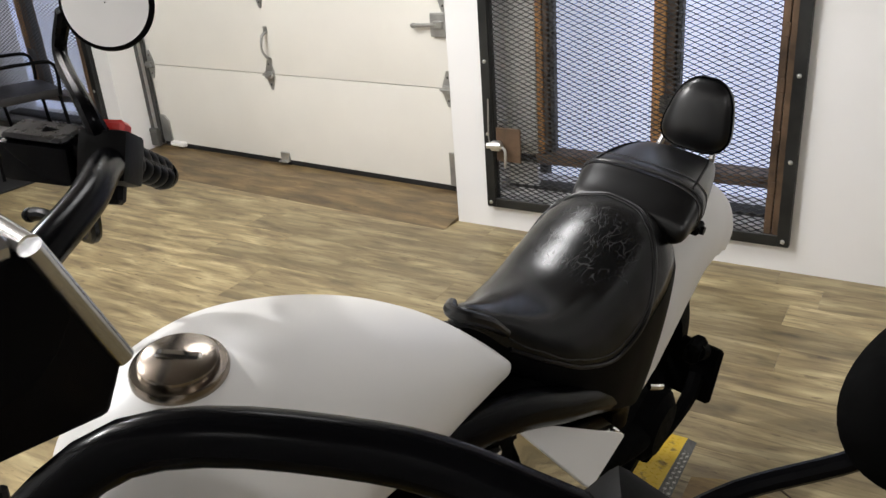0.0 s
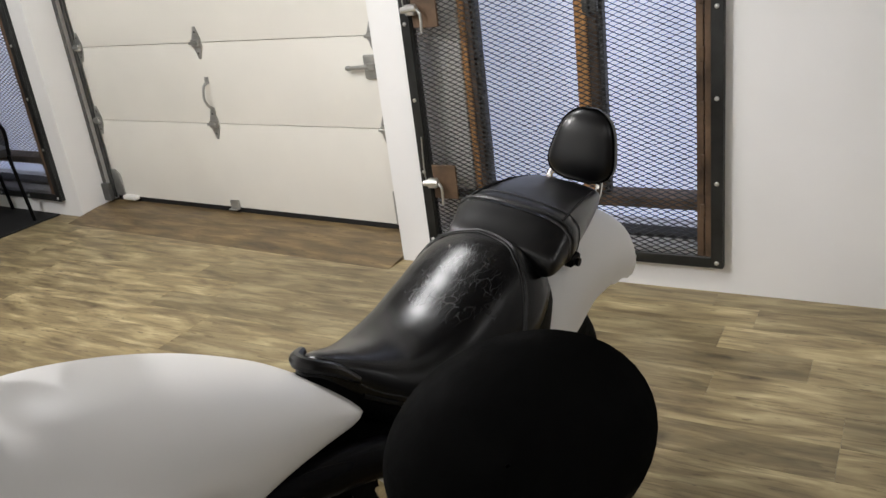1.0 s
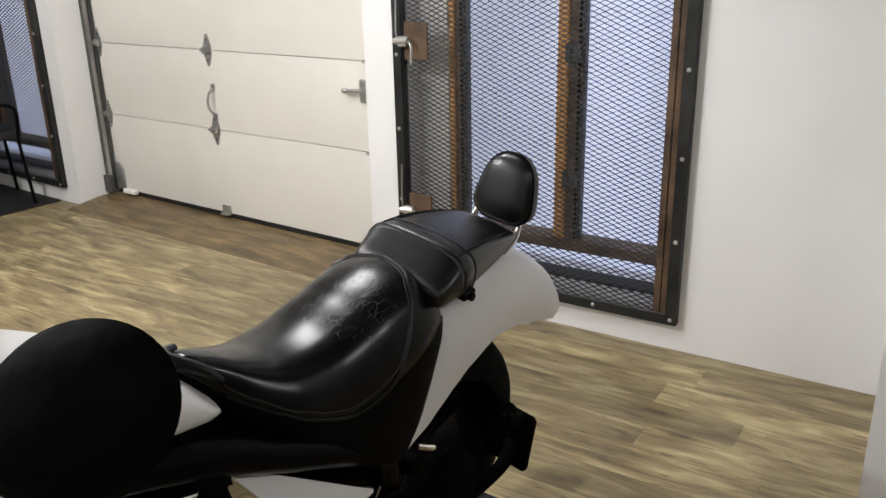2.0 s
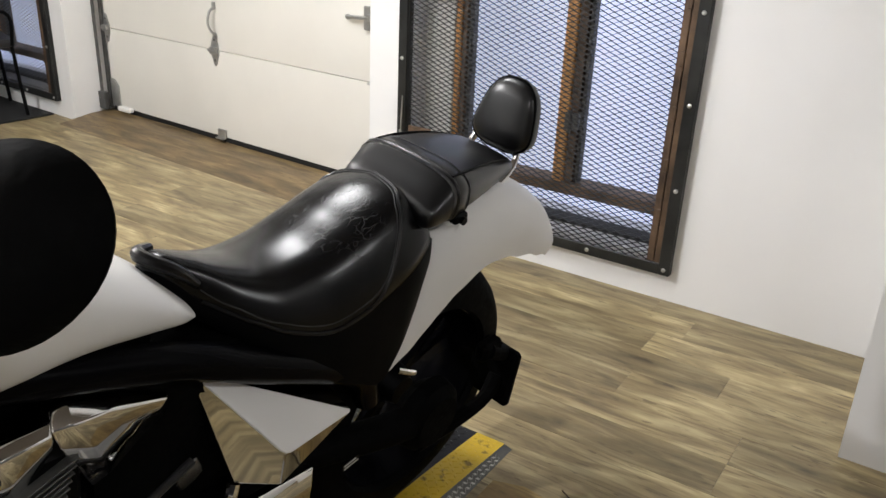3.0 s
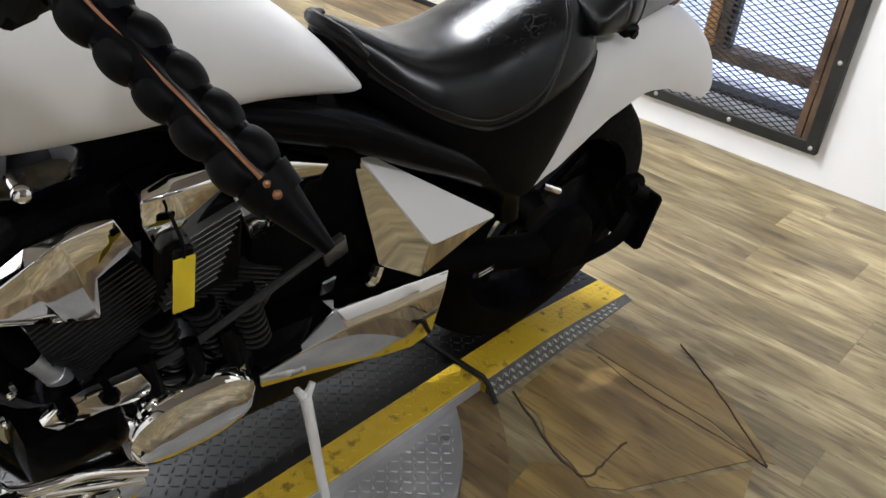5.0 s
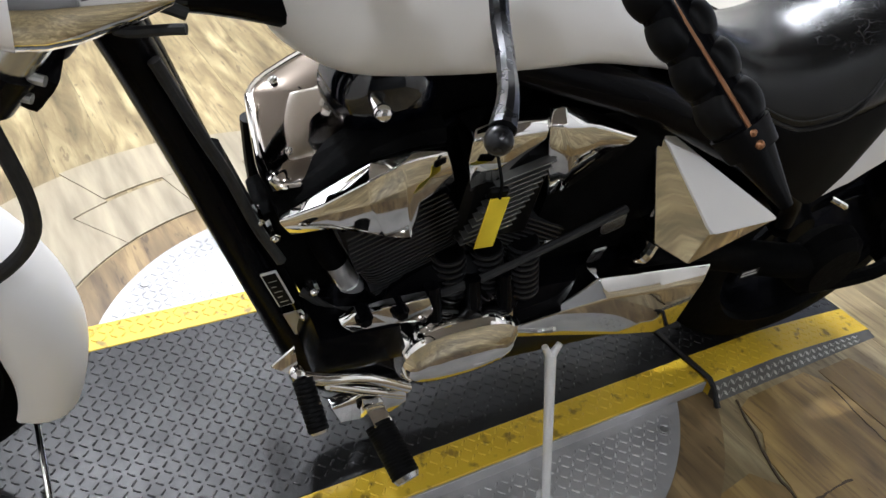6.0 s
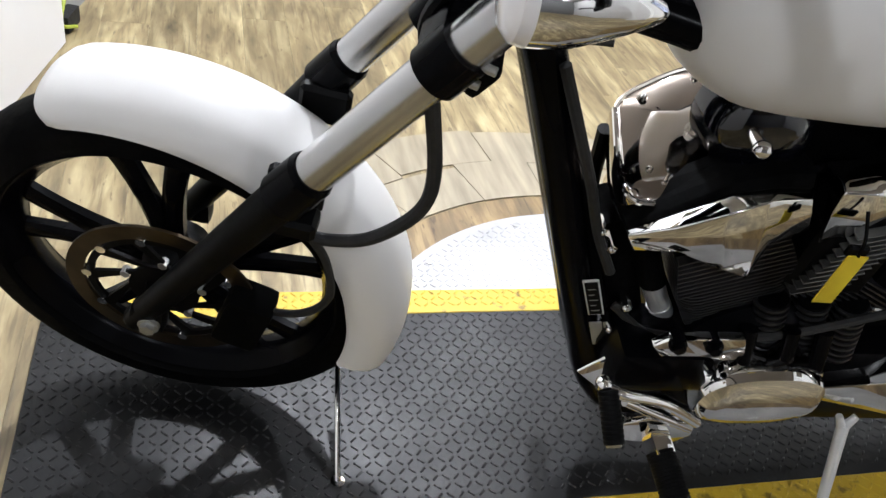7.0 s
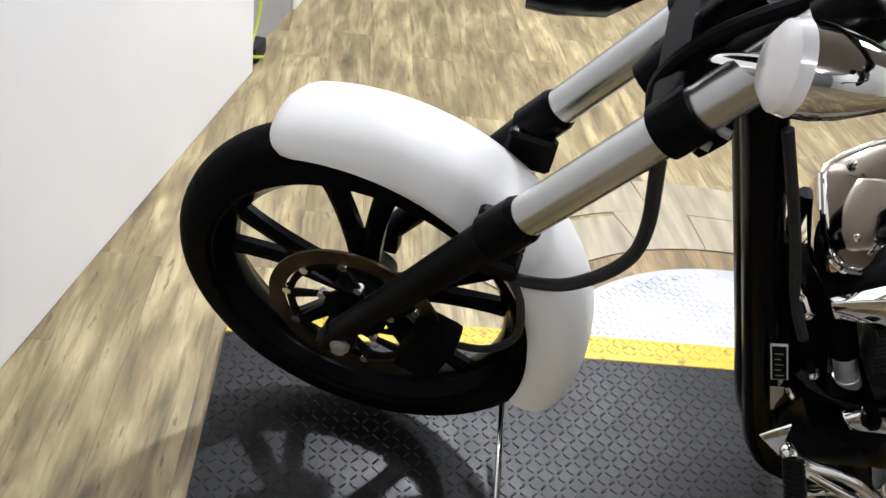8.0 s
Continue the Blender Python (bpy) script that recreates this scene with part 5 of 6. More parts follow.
for h, y, z, k in ((0.018, -0.452, 0.662, 0.85), (0.006, -0.536, 0.712, 0.45), (0.006, -0.497, 0.604, 0.42), (0.006, -0.47, 0.755, 0.35), (0.006, -0.43, 0.60, 0.4)):
    bm = fresh()
    c = air_at(y, z, h)
    rod(bm, c - AIR_UP * 0.02, c + AIR_UP * 0.004, 0.021 * k, 0.017 * k, 20)
    rod(bm, c, c + AIR_UP * (0.004 + 0.012 * k), 0.013 * k, 0.013 * k, 6)
    ball(bm, c + AIR_UP * (0.004 + 0.012 * k), 0.011 * k, 12)
    bpart("stud", bm, CHROME, air, "domed chrome stud")
bm = fresh()
tube(bm, [(0.06, -0.545, 0.625), (0.075, -0.533, 0.631), (0.078, -0.488, 0.659), (0.078, -0.421, 0.69), (0.07, -0.34, 0.72), (0.05, -0.30, 0.72)], 0.008, 5, 12)
bpart("fuel_line", bm, BLACK, air, "thick black hose above the head cover")
bm = fresh()
lathe(bm, [(0.001, 0.04), (0.03, 0.038), (0.055, 0.025), (0.072, 0.0), (0.077, -0.05), (0.001, -0.05)], (0.042, -0.415, 0.757), "x", 40)
bpart("ignition_cover", bm, GLOSS, label="black dome cover under the tank")
bm = fresh()
ball(bm, (0.104, -0.447, 0.773), 0.012, 12)
rod(bm, (0.06, -0.447, 0.773), (0.104, -0.447, 0.773), 0.009, seg=12)
bpart("cover_bolt", bm, CHROME, label="chrome bolt")

# added block that turns the see-through gap under the tank black
bm = fresh()
box(bm, (-0.08, -0.40, 0.60), (0.05, -0.02, 0.815), 0.025, seg=2)
bpart("tank_gap_filler", bm, TYRE, label="black filler block added to darken the gap under the tank")

# yellow price tag hanging from the engine
bm = fresh()
box(bm, (0.176, -0.309, 0.588), (0.178, -0.280, 0.678), 0.0)
tg = bpart("paper_tag", bm, TAG_YELLOW, label="yellow paper tag tied to the engine", smooth=False)
bm = fresh()
tube(bm, [(0.177, -0.295, 0.677), (0.17, -0.295, 0.70), (0.15, -0.3, 0.73)], 0.0025, 4, 6)
box(bm, (0.165, -0.31, 0.672), (0.175, -0.28, 0.69), 0.003)
bpart("tag_tie", bm, BLACK_MATT, tg)

# chrome crankcase covers and shaft cover
bm = fresh()
rings = []
for x, k in ((0.10, 1.0), (0.172, 1.0), (0.184, 0.985), (0.196, 0.90), (0.206, 0.62), (0.21, 0.3)):
    rings.append([(x, y, z + 0.06 * (y + 0.283)) for y, z in superellipse(-0.283, 0.372, 0.101 * (1 - 0.35 * (1 - k)), 0.066 * k, 2.5, 40)])
loft(bm, rings)
bpart("case_cover", bm, CHROME, engine, "oval polished chrome crankcase cover", angle=20)
bm = fresh()
prism(bm, [(-0.478, 0.458), (-0.458, 0.479), (-0.44, 0.472), (-0.42, 0.480), (-0.348, 0.484), (-0.328, 0.44), (-0.36, 0.432), (-0.40, 0.445), (-0.459, 0.437)], 0.15, 0.166, "x", 0.003)
br = bpart("case_bracket", bm, CHROME, engine, "flat polished bracket", angle=25)
for y in (-0.447, -0.392):
    bm = fresh()
    rod(bm, (0.15, y, 0.47), (0.172, y, 0.47), 0.013, seg=18)
    rod(bm, (0.172, y, 0.47), (0.180, y, 0.47), 0.009, seg=6)
    bpart("bracket_bolt", bm, BLACK, br)
shell("shaft_cover", [
    [(0.140, -0.145, 0.348), (0.140, -0.070, 0.368), (0.140, -0.008, 0.420), (0.140, 0.097, 0.412), (0.140, 0.256, 0.399)],
    [(0.152, -0.151, 0.348), (0.158, -0.081, 0.371), (0.160, 0.017, 0.384), (0.160, 0.112, 0.378), (0.155, 0.240, 0.368)],
    [(0.142, -0.139, 0.303), (0.145, -0.041, 0.282), (0.145, 0.121, 0.238), (0.145, 0.199, 0.222), (0.142, 0.254, 0.235)]],
    0.05, CHROME, engine, "polished chrome shaft drive cover")
for y in (-0.335, -0.268, -0.215):
    bm = fresh()
    rod(bm, (0.145, y, 0.485), (0.165, y + 0.012, 0.415), 0.0125, seg=16)
    post = bpart("case_post", bm, BLACK, engine, "black upright post")
    bm = fresh()
    rod(bm, (0.163, y + 0.011, 0.42), (0.167, y + 0.0135, 0.405), 0.015, seg=16)
    bpart("post_ring", bm, CHROME, post)
for y0 in (-0.30, -0.235, -0.17):
    bm = fresh()
    rod(bm, (0.11, y0, 0.515), (0.12, y0 + 0.03, 0.40), 0.022, seg=16)
    boot = bpart("ribbed_boot", bm, BLACK_MATT, engine, "ribbed dark boot")
    for k in range(9):
        bm = fresh()
        c = Vector((0.11 + 0.001 * k, y0 + 0.0035 * k, 0.51 - 0.0125 * k))
        rod(bm, c, c + Vector((0.0005, 0.001, -0.004)), 0.026, seg=18)
        bpart("rib", bm, FIN, boot)
for y, z, a, w, h in ((0.0, 0.53, 25, 0.024, 0.03), (0.002, 0.457, 8, 0.014, 0.021), (-0.115, 0.49, -10, 0.012, 0.03)):
    bm = fresh()
    box(bm, (0.10, -w, -h), (0.106, w, h), 0.003)
    moved(bm, Matrix.Translation((0, y, z)) @ Matrix.Rotation(radians(a), 4, "X") @ Matrix.Rotation(radians(12), 4, "Y"))
    bpart("inner_plate", bm, SATIN, engine, "bright inner bracket plate")
bm = fresh()
tube(bm, [(0.15, 0.045, 0.47), (0.165, 0.04, 0.49), (0.16, 0.05, 0.51)], 0.011, 4, 10)
bpart("cable_clamp", bm, CHROME, engine)
# side covers: white panel with chrome facets
SA, SR, SC, SD, SE = [Vector(p) for p in ((0.084, 0.016, 0.701), (0.181, 0.287, 0.545), (0.196, 0.122, 0.551), (0.166, 0.048, 0.514), (0.175, 0.140, 0.457))]
inn = Vector((-0.07, 0.0, 0.02))
bm = fresh()
v = [bm.verts.new(p) for p in (SA, SR, SC, SD, SE, SA + inn, SR + inn, SD + inn, SE + inn)]
for f in ((0, 2, 1), (0, 3, 4, 2), (2, 4, 1), (0, 5, 7, 3), (3, 7, 8, 4), (4, 8, 6, 1), (1, 6, 5, 0), (5, 6, 8, 7)):
    bm.faces.new([v[k] for k in f])
bmesh.ops.recalc_face_normals(bm, faces=bm.faces)
bmesh.ops.bevel(bm, geom=list(bm.edges), offset=0.003, segments=2, affect="EDGES", profile=0.5)
cover = bpart("side_cover", bm, CHROME, None, "facetted chrome side cover", angle=14)
# white painted face laid on it
bm = fresh()
n = (SR - SA).cross(SC - SA).normalized()
if n.x < 0:
    n = -n
mid = (SA + SR + SC) / 3
tri_pts = []
for p, q, r in ((SA, SR, SC), (SR, SC, SA), (SC, SA, SR)):
    tri_pts += [p.lerp(r, 0.06), p.lerp(mid, 0.05), p.lerp(q, 0.06)]
loft(bm, [[p - n * 0.004 for p in tri_pts], [p + n * 0.003 for p in tri_pts], [p.lerp(mid, 0.02) + n * 0.004 for p in tri_pts]])
bpart("side_panel", bm, PAINT, cover, "white triangular panel", angle=30)

# side stand, foot controls
bm = fresh()
rod(bm, (0.321, -0.075, 0.025), (0.166, -0.062, 0.262), 0.0075, 0.0105, 16)
for s in (-1, 1):
    rod(bm, (0.168, -0.062, 0.255), (0.160, -0.062 + s * 0.016, 0.282), 0.0085, 0.006, 12)
ball(bm, (0.321, -0.075, 0.025), (0.026, 0.016, 0.009), 12)
bpart("side_stand", bm, STAND, label="polished side stand, lowered")
bm = fresh()
prism(bm, [(-0.487, 0.316), (-0.442, 0.331), (-0.367, 0.322), (-0.361, 0.289), (-0.383, 0.267), (-0.425, 0.268), (-0.466, 0.270)], 0.185, 0.205, "x", 0.003)
ctrl = bpart("foot_control", bm, CHROME, label="chrome forward foot control", angle=25)
bm = fresh()
tube(bm, [(0.200, -0.542, 0.411), (0.210, -0.514, 0.405), (0.210, -0.447, 0.385), (0.200, -0.363, 0.318)], [0.008, 0.009, 0.008, 0.008], 5, 12)
bpart("control_arm", bm, CHROME, ctrl, "slim chrome control arm")
bm = fresh()
tube(bm, [(0.200, -0.498, 0.372), (0.200, -0.430, 0.335), (0.200, -0.368, 0.302)], [0.007, 0.0075, 0.007], 5, 12)
bpart("shift_rod", bm, CHROME, ctrl, "chrome gear rod")
bm = fresh()
ball(bm, (0.205, -0.549, 0.423), (0.014, 0.012, 0.012), 14)
bpart("rod_joint", bm, CHROME, ctrl)
PB, PE = Vector((0.220, -0.416, 0.282)), Vector((0.310, -0.397, 0.255))
bm = fresh()
box(bm, (-0.022, -0.016, -0.018), (0.016, 0.016, 0.018), 0.005, Matrix.Translation(PB) @ (PE - PB).to_track_quat("X", "Z").to_matrix().to_4x4(), seg=2)
bpart("peg_clamp", bm, CHROME, ctrl, "chrome peg clamp")


def ribbed(a, b, r, rise, count):
    """A rubber sleeve with raised rings, as one body."""
    bm = fresh()
    n = count * 6
    pts = [a.lerp(b, k / n) for k in range(n + 1)]
    tube(bm, pts, [r + rise * (1 if (k % 6) in (1, 2, 3, 4) else 0) for k in range(n + 1)], 1, 18)
    return bm


bpart("foot_peg", ribbed(PB + (PE - PB) * 0.08, PE, 0.0215, 0.0008, 16), BLACK_MATT, ctrl, "ribbed black rubber foot peg")
bm = fresh()
rod(bm, PE, PE + (PE - PB).normalized() * 0.007, 0.0215, 0.018, 20)
bpart("peg_cap", bm, SATIN, ctrl)
SB, SE2 = Vector((0.215, -0.545, 0.423)), Vector((0.275, -0.536, 0.383))
bpart("shift_peg", ribbed(SB, SE2, 0.014, 0.0008, 11), BLACK_MATT, ctrl, "black rubber gear lever peg")
bm = fresh()
rod(bm, SE2, SE2 + (SE2 - SB).normalized() * 0.004, 0.0125, 0.010, 16)
bpart("peg_cap", bm, SATIN, ctrl)
bm = fresh()
box(bm, (0.04, -0.50, 0.32), (0.15, -0.34, 0.41), 0.02, seg=2)
bpart("control_mount", bm, BLACK, ctrl)
# far foot peg
bm = fresh()
tube(bm, [(-0.12, -0.46, 0.28), (-0.22, -0.43, 0.29), (-0.33, -0.41, 0.275)], 0.018, 4, 12)
bpart("foot_peg", bm, BLACK_MATT, label="ribbed black rubber foot peg")
bm = fresh()
tube(bm, [(-0.10, -0.50, 0.40), (-0.09, -0.535, 0.52), (-0.08, -0.555, 0.64)], 0.012, 4, 10)
bpart("brake_pedal", bm, BLACK_MATT, label="black brake pedal arm")
bm = fresh()
tube(bm, [(0.05, -0.455, 0.474), (0.054, -0.415, 0.405), (0.056, -0.373, 0.336)], 0.0172, 5, 18)
rod(bm, (0.0535, -0.424, 0.4185), (0.0545, -0.413, 0.4015), 0.0195, seg=20)
bpart("coolant_pipe", bm, ALU, label="satin coolant pipe")
bm = fresh()
tube(bm, [(0.052, -0.451, 0.468), (0.045, -0.468, 0.498), (0.02, -0.485, 0.54), (-0.01, -0.49, 0.58)], 0.0205, 5, 16)
bpart("coolant_hose", bm, TYRE, label="black rubber coolant hose")
bm = fresh()
tube(bm, [(0.06, -0.50, 0.42), (0.10, -0.44, 0.405), (0.14, -0.30, 0.46), (0.14, -0.15, 0.52), (0.12, 0.0, 0.56)], 0.007, 6, 8)
bpart("wiring", bm, RUBBER_SEAL, label="black cable along the engine")
# exhaust on the far side
bm = fresh()
tube(bm, [(-0.12, -0.42, 0.62), (-0.16, -0.46, 0.45), (-0.17, -0.36, 0.3), (-0.18, 0.0, 0.24), (-0.19, 0.5, 0.26), (-0.19, 0.95, 0.3)], [0.022, 0.022, 0.024, 0.03, 0.045, 0.048], 6, 16)
bpart("exhaust", bm, CHROME, label="chrome exhaust pipe")

# ---- front end, steered to the right ----
FC = Vector((0.0, -1.148, 0.322))
FR = 0.32
front = spoked_wheel("front_wheel", FC, FR, 0.258, 0.05, 5, True, "narrow black front tyre on a tall black cast wheel")
bm = fresh()
lathe(bm, [(0.117, 0.060), (0.143, 0.060), (0.143, 0.065), (0.117, 0.065)], FC, "x", 64)
disc = bpart("brake_disc", bm, DISC, front, "browned floating brake disc", True, angle=30)
bm = fresh()
grid = {}
radii = (0.028, 0.046, 0.052, 0.103, 0.114)
N = 70
for i in range(N):
    for j, r in enumerate(radii):
        a = 2 * math.pi * i / N + (0.5 * (r - 0.05) / 0.05 if r > 0.05 else 0)
        for s in (0, 1):
            grid[i, j, s] = bm.verts.new(FC + Vector((0.056 + 0.006 * s - 0.01 * (r - 0.03) / 0.07 * 0, r * math.cos(a), r * math.sin(a))))
solid = {(i, j): not (j == 2 and i % 7 not in (0, 1)) for i in range(N) for j in range(4)}
for (i, j), on in solid.items():
    if not on:
        continue
    k = (i + 1) % N
    bm.faces.new([grid[i, j, 1], grid[k, j, 1], grid[k, j + 1, 1], grid[i, j + 1, 1]])
    bm.faces.new([grid[i, j, 0], grid[i, j + 1, 0], grid[k, j + 1, 0], grid[k, j, 0]])
    if j == 0 or not solid[i, j - 1]:
        bm.faces.new([grid[i, j, 0], grid[k, j, 0], grid[k, j, 1], grid[i, j, 1]])
    if j == 3 or not solid[i, j + 1]:
        bm.faces.new([grid[i, j + 1, 0], grid[i, j + 1, 1], grid[k, j + 1, 1], grid[k, j + 1, 0]])
    if not solid[(i - 1) % N, j]:
        bm.faces.new([grid[i, j, 0], grid[i, j, 1], grid[i, j + 1, 1], grid[i, j + 1, 0]])
    if not solid[k, j]:
        bm.faces.new([grid[k, j, 0], grid[k, j + 1, 0], grid[k, j + 1, 1], grid[k, j, 1]])
bmesh.ops.delete(bm, geom=[v for v in bm.verts if not v.link_faces], context="VERTS")
bpart("disc_carrier", bm, BLACK_MATT, front, "black disc carrier with windows", True)
for i in range(10):
    a = 2 * math.pi * (i + 0.15) / 10 - 0.05
    bm = fresh()
    rod(bm, FC + Vector((0.055, 0.112 * math.cos(a + 0.5), 0.112 * math.sin(a + 0.5))), FC + Vector((0.068, 0.112 * math.cos(a + 0.5), 0.112 * math.sin(a + 0.5))), 0.0075, seg=14)
    bpart("disc_button", bm, CHROME, front, steer=True)
for i in range(5):
    a = 2 * math.pi * i / 5 + 0.3
    bm = fresh()
    rod(bm, FC + Vector((0.05, 0.06 * math.cos(a), 0.06 * math.sin(a))), FC + Vector((0.064, 0.06 * math.cos(a), 0.06 * math.sin(a))), 0.007, seg=6)
    bpart("disc_bolt", bm, LATCH, front, steer=True)

FX = 0.108
U = RAKE
LOWC = Vector((0, -0.948, 0.685))      # middle between the two collars
for s in (1, -1):
    o = Vector((s * FX, 0, 0))
    bm = fresh()
    rod(bm, o + LOWC - U * 0.44, o + LOWC - U * 0.03, 0.0195, 0.0275, 20)
    ball(bm, o + LOWC - U * 0.44, 0.0195, 12)
    box(bm, (s * FX - 0.016, -1.178, 0.30), (s * FX + 0.016, -1.128, 0.345), 0.012, seg=2)
    low = bpart("fork_slider", bm, BLACK_MATT, label="black lower fork leg", steer=True)
    bm = fresh()
    rod(bm, o + LOWC - U * 0.05, o + LOWC + U * 0.004, 0.0325, 0.031, 24)
    rod(bm, o + LOWC + U * 0.004, o + LOWC + U * 0.012, 0.031, 0.0275, 24)
    bpart("dust_seal", bm, BLACK, low, "black seal collar", True)
    bm = fresh()
    rod(bm, o + LOWC - U * 0.03, o + LOWC + U * 0.46, 0.026, 0.026, 28)
    bpart("fork_tube", bm, SATIN, low, "polished upper fork tube", True)
    bm = fresh()
    ax = Vector((s * (FX + 0.001), FC.y, FC.z))
    rod(bm, ax, ax + Vector((s * 0.028, 0, 0)), 0.011, seg=6)
    rod(bm, ax, ax + Vector((s * 0.02, 0, 0)), 0.0155, seg=20)
    bpart("axle_nut", bm, LATCH, low, "steel axle nut", True)
# lower and upper clamps
for h, name in ((0.24, "lower_clamp"), (0.42, "upper_clamp")):
    bm = fresh()
    c = LOWC + U * h
    for s in (1, -1):
        o = Vector((s * FX, 0, 0))
        rod(bm, c + o - U * 0.024, c + o + U * 0.024, 0.0315, 0.0315, 28)
    box(bm, (-FX, -0.03, -0.022), (FX, 0.05, 0.022), 0.01, Matrix.Translation(c) @ Matrix.Rotation(math.atan2(-0.51, 0.86), 4, "X"), seg=2)
    clamp = bpart(name, bm, BLACK, label="black fork clamp", steer=True)
    for k in (-0.012, 0.012):
        bm = fresh()
        p = c + Vector((FX + 0.012, 0.024, 0)) + U * k
        rod(bm, p, p + Vector((0.004, 0.014, 0)), 0.005, seg=10)
        bpart("clamp_bolt", bm, LATCH, clamp, steer=True)
# steering stem cover and wiring bundle
bm = fresh()
rod(bm, LOWC + U * 0.20 + Vector((0, 0.045, 0)), LOWC + U * 0.45 + Vector((0, 0.045, 0)), 0.03, seg=20)
tube(bm, [LOWC + U * 0.43 + Vector((0.06, 0.02, 0.01)), LOWC + U * 0.33 + Vector((0.055, -0.035, 0)), LOWC + U * 0.24 + Vector((0.05, -0.03, 0)), LOWC + U * 0.15 + Vector((0.03, 0.03, 0))], 0.009, 5, 8)
bpart("steering_stem", bm, BLACK_MATT, label="black steering stem with cables", steer=True)
for k, (dx, r) in enumerate(((0.03, 0.006), (-0.02, 0.0055), (0.005, 0.007))):
    bm = fresh()
    tube(bm, [LOWC + U * 0.46 + Vector((dx * 2, 0.05, 0.0)), LOWC + U * 0.36 + Vector((dx, 0.085 + 0.012 * k, 0.0)), LOWC + U * 0.24 + Vector((dx * 0.6, 0.09, 0.02 * k)), LOWC + U * 0.22 + Vector((dx, 0.17, 0.03))], r, 6, 8)
    bpart("control_cable", bm, RUBBER_SEAL, label="black control cable at the steering head", steer=True)
# calliper and hoses
bm = fresh()
box(bm, (0.045, -0.055, -0.035), (0.10, 0.055, 0.035), 0.014, Matrix.Translation((0.0, FC.y + 0.125, FC.z + 0.0)) @ Matrix.Rotation(radians(75), 4, "X"), seg=2)
cal = bpart("brake_calliper", bm, TYRE, label="black brake calliper", steer=True)
bm = fresh()
tube(bm, [LOWC + U * 0.20 + Vector((0.12, 0.01, 0)), LOWC + Vector((0.115, 0.137, 0.055)), LOWC + Vector((0.115, 0.13, -0.01)), LOWC + Vector((0.115, 0.085, -0.072)), LOWC + Vector((0.112, 0.035, -0.098)), LOWC + Vector((0.11, 0.0, -0.10))], 0.0085, 7, 10)
bpart("brake_hose", bm, RUBBER_SEAL, label="black rubber brake hose", steer=True)
bm = fresh()
tube(bm, [LOWC + Vector((0.11, 0.01, -0.10)), LOWC + Vector((0.10, 0.035, -0.16)), LOWC + Vector((0.095, 0.045, -0.24)), LOWC + Vector((0.09, 0.01, -0.30)), LOWC + Vector((0.075, -0.06, -0.34))], 0.006, 7, 8)
bpart("brake_pipe", bm, RUBBER_SEAL, cal, "thin black brake pipe", True)
bm = fresh()
box(bm, (0.085, -0.985, 0.585), (0.125, -0.93, 0.615), 0.006)
bpart("hose_clip", bm, BLACK_MATT, label="black hose bracket", steer=True)

# front fender
bm = fresh()
ro, ri_ = [], []
A0, A1 = 118, -13
for k in range(45):
    u = k / 44
    end = min(u / 0.07, 1.0)
    e = math.sqrt(max(0.0, 1 - (1 - end) ** 2)) if end < 1 else 1
    for rings_x, off in ((ro, 0.0), (ri_, 0.004)):
        hw = (0.074 + 0.012 * u - off) * max(0.30, e)
        depth = (0.034 + 0.045 * min(1.0, u * 1.25)) * max(0.35, e)
        outer = FR + 0.042 - off - (0.03 * (1 - e))
        ring = []
        for j in range(17):
            b = math.pi * j / 16
            x = hw * math.copysign(abs(math.cos(b)) ** 0.75, math.cos(b))
            r = outer - depth + depth * math.sin(b) ** 0.8
            a = radians(A0 + (A1 - A0) * u * (1 + 0.004 * math.sin(b) * u ** 5))
            ring.append((x, FC.y + r * math.cos(a), FC.z + r * math.sin(a)))
        rings_x.append(ring)
loft(bm, [o + i[::-1] for o, i in zip(ro, ri_)])
bpart("front_fender", bm, PAINT, label="pearl white wrapped front fender", steer=True, angle=50)
for s in (1, -1):
    bm = fresh()
    box(bm, (s * 0.068, -1.0, 0.60), (s * 0.09, -0.93, 0.66), 0.006)
    bpart("fender_bracket", bm, BLACK_MATT, label="black fender bracket", steer=True)

# turn signals on the forks
for s in (1, -1):
    bm = fresh()
    c = Vector((s * 0.262, -0.808, 1.022))
    lathe(bm, [(0.001, 0.094), (0.008, 0.089), (0.021, 0.06), (0.034, 0.022), (0.038, 0.0), (0.038, -0.02), (0.001, -0.02)], c, "y", 28)
    rod(bm, c + Vector((0, 0.01, 0)), Vector((s * FX, -0.83, 0.93)), 0.011, seg=12)
    sig = bpart("turn_signal", bm, CHROME, label="chrome bullet turn signal", steer=False)
    bm = fresh()
    lathe(bm, [(0.001, -0.042), (0.026, -0.039), (0.036, -0.031), (0.0385, -0.02), (0.001, -0.02)], c, "y", 28)
    bpart("signal_lens", bm, LENS_CLEAR, sig, "milky clear lens")

# headlight ahead of the clamps
bm = fresh()
lathe(bm, [(0.001, 0.09), (0.04, 0.085), (0.07, 0.05), (0.082, 0.0), (0.084, -0.03), (0.001, -0.03)], (0, -0.98, 0.99), "y", 36)
hl = bpart("headlight", bm, BLACK, label="black headlight shell", steer=True)
bm = fresh()
lathe(bm, [(0.001, -0.05), (0.05, -0.045), (0.078, -0.031), (0.001, -0.03)], (0, -0.98, 0.99), "y", 36)
bpart("headlight_lens", bm, LENS_CLEAR, hl, "clear lens", True)

# handlebar with risers, grips, levers, switches and mirrors
GA, GB = Vector((0.468, -0.512, 1.176)), Vector((0.566, -0.457, 1.105))
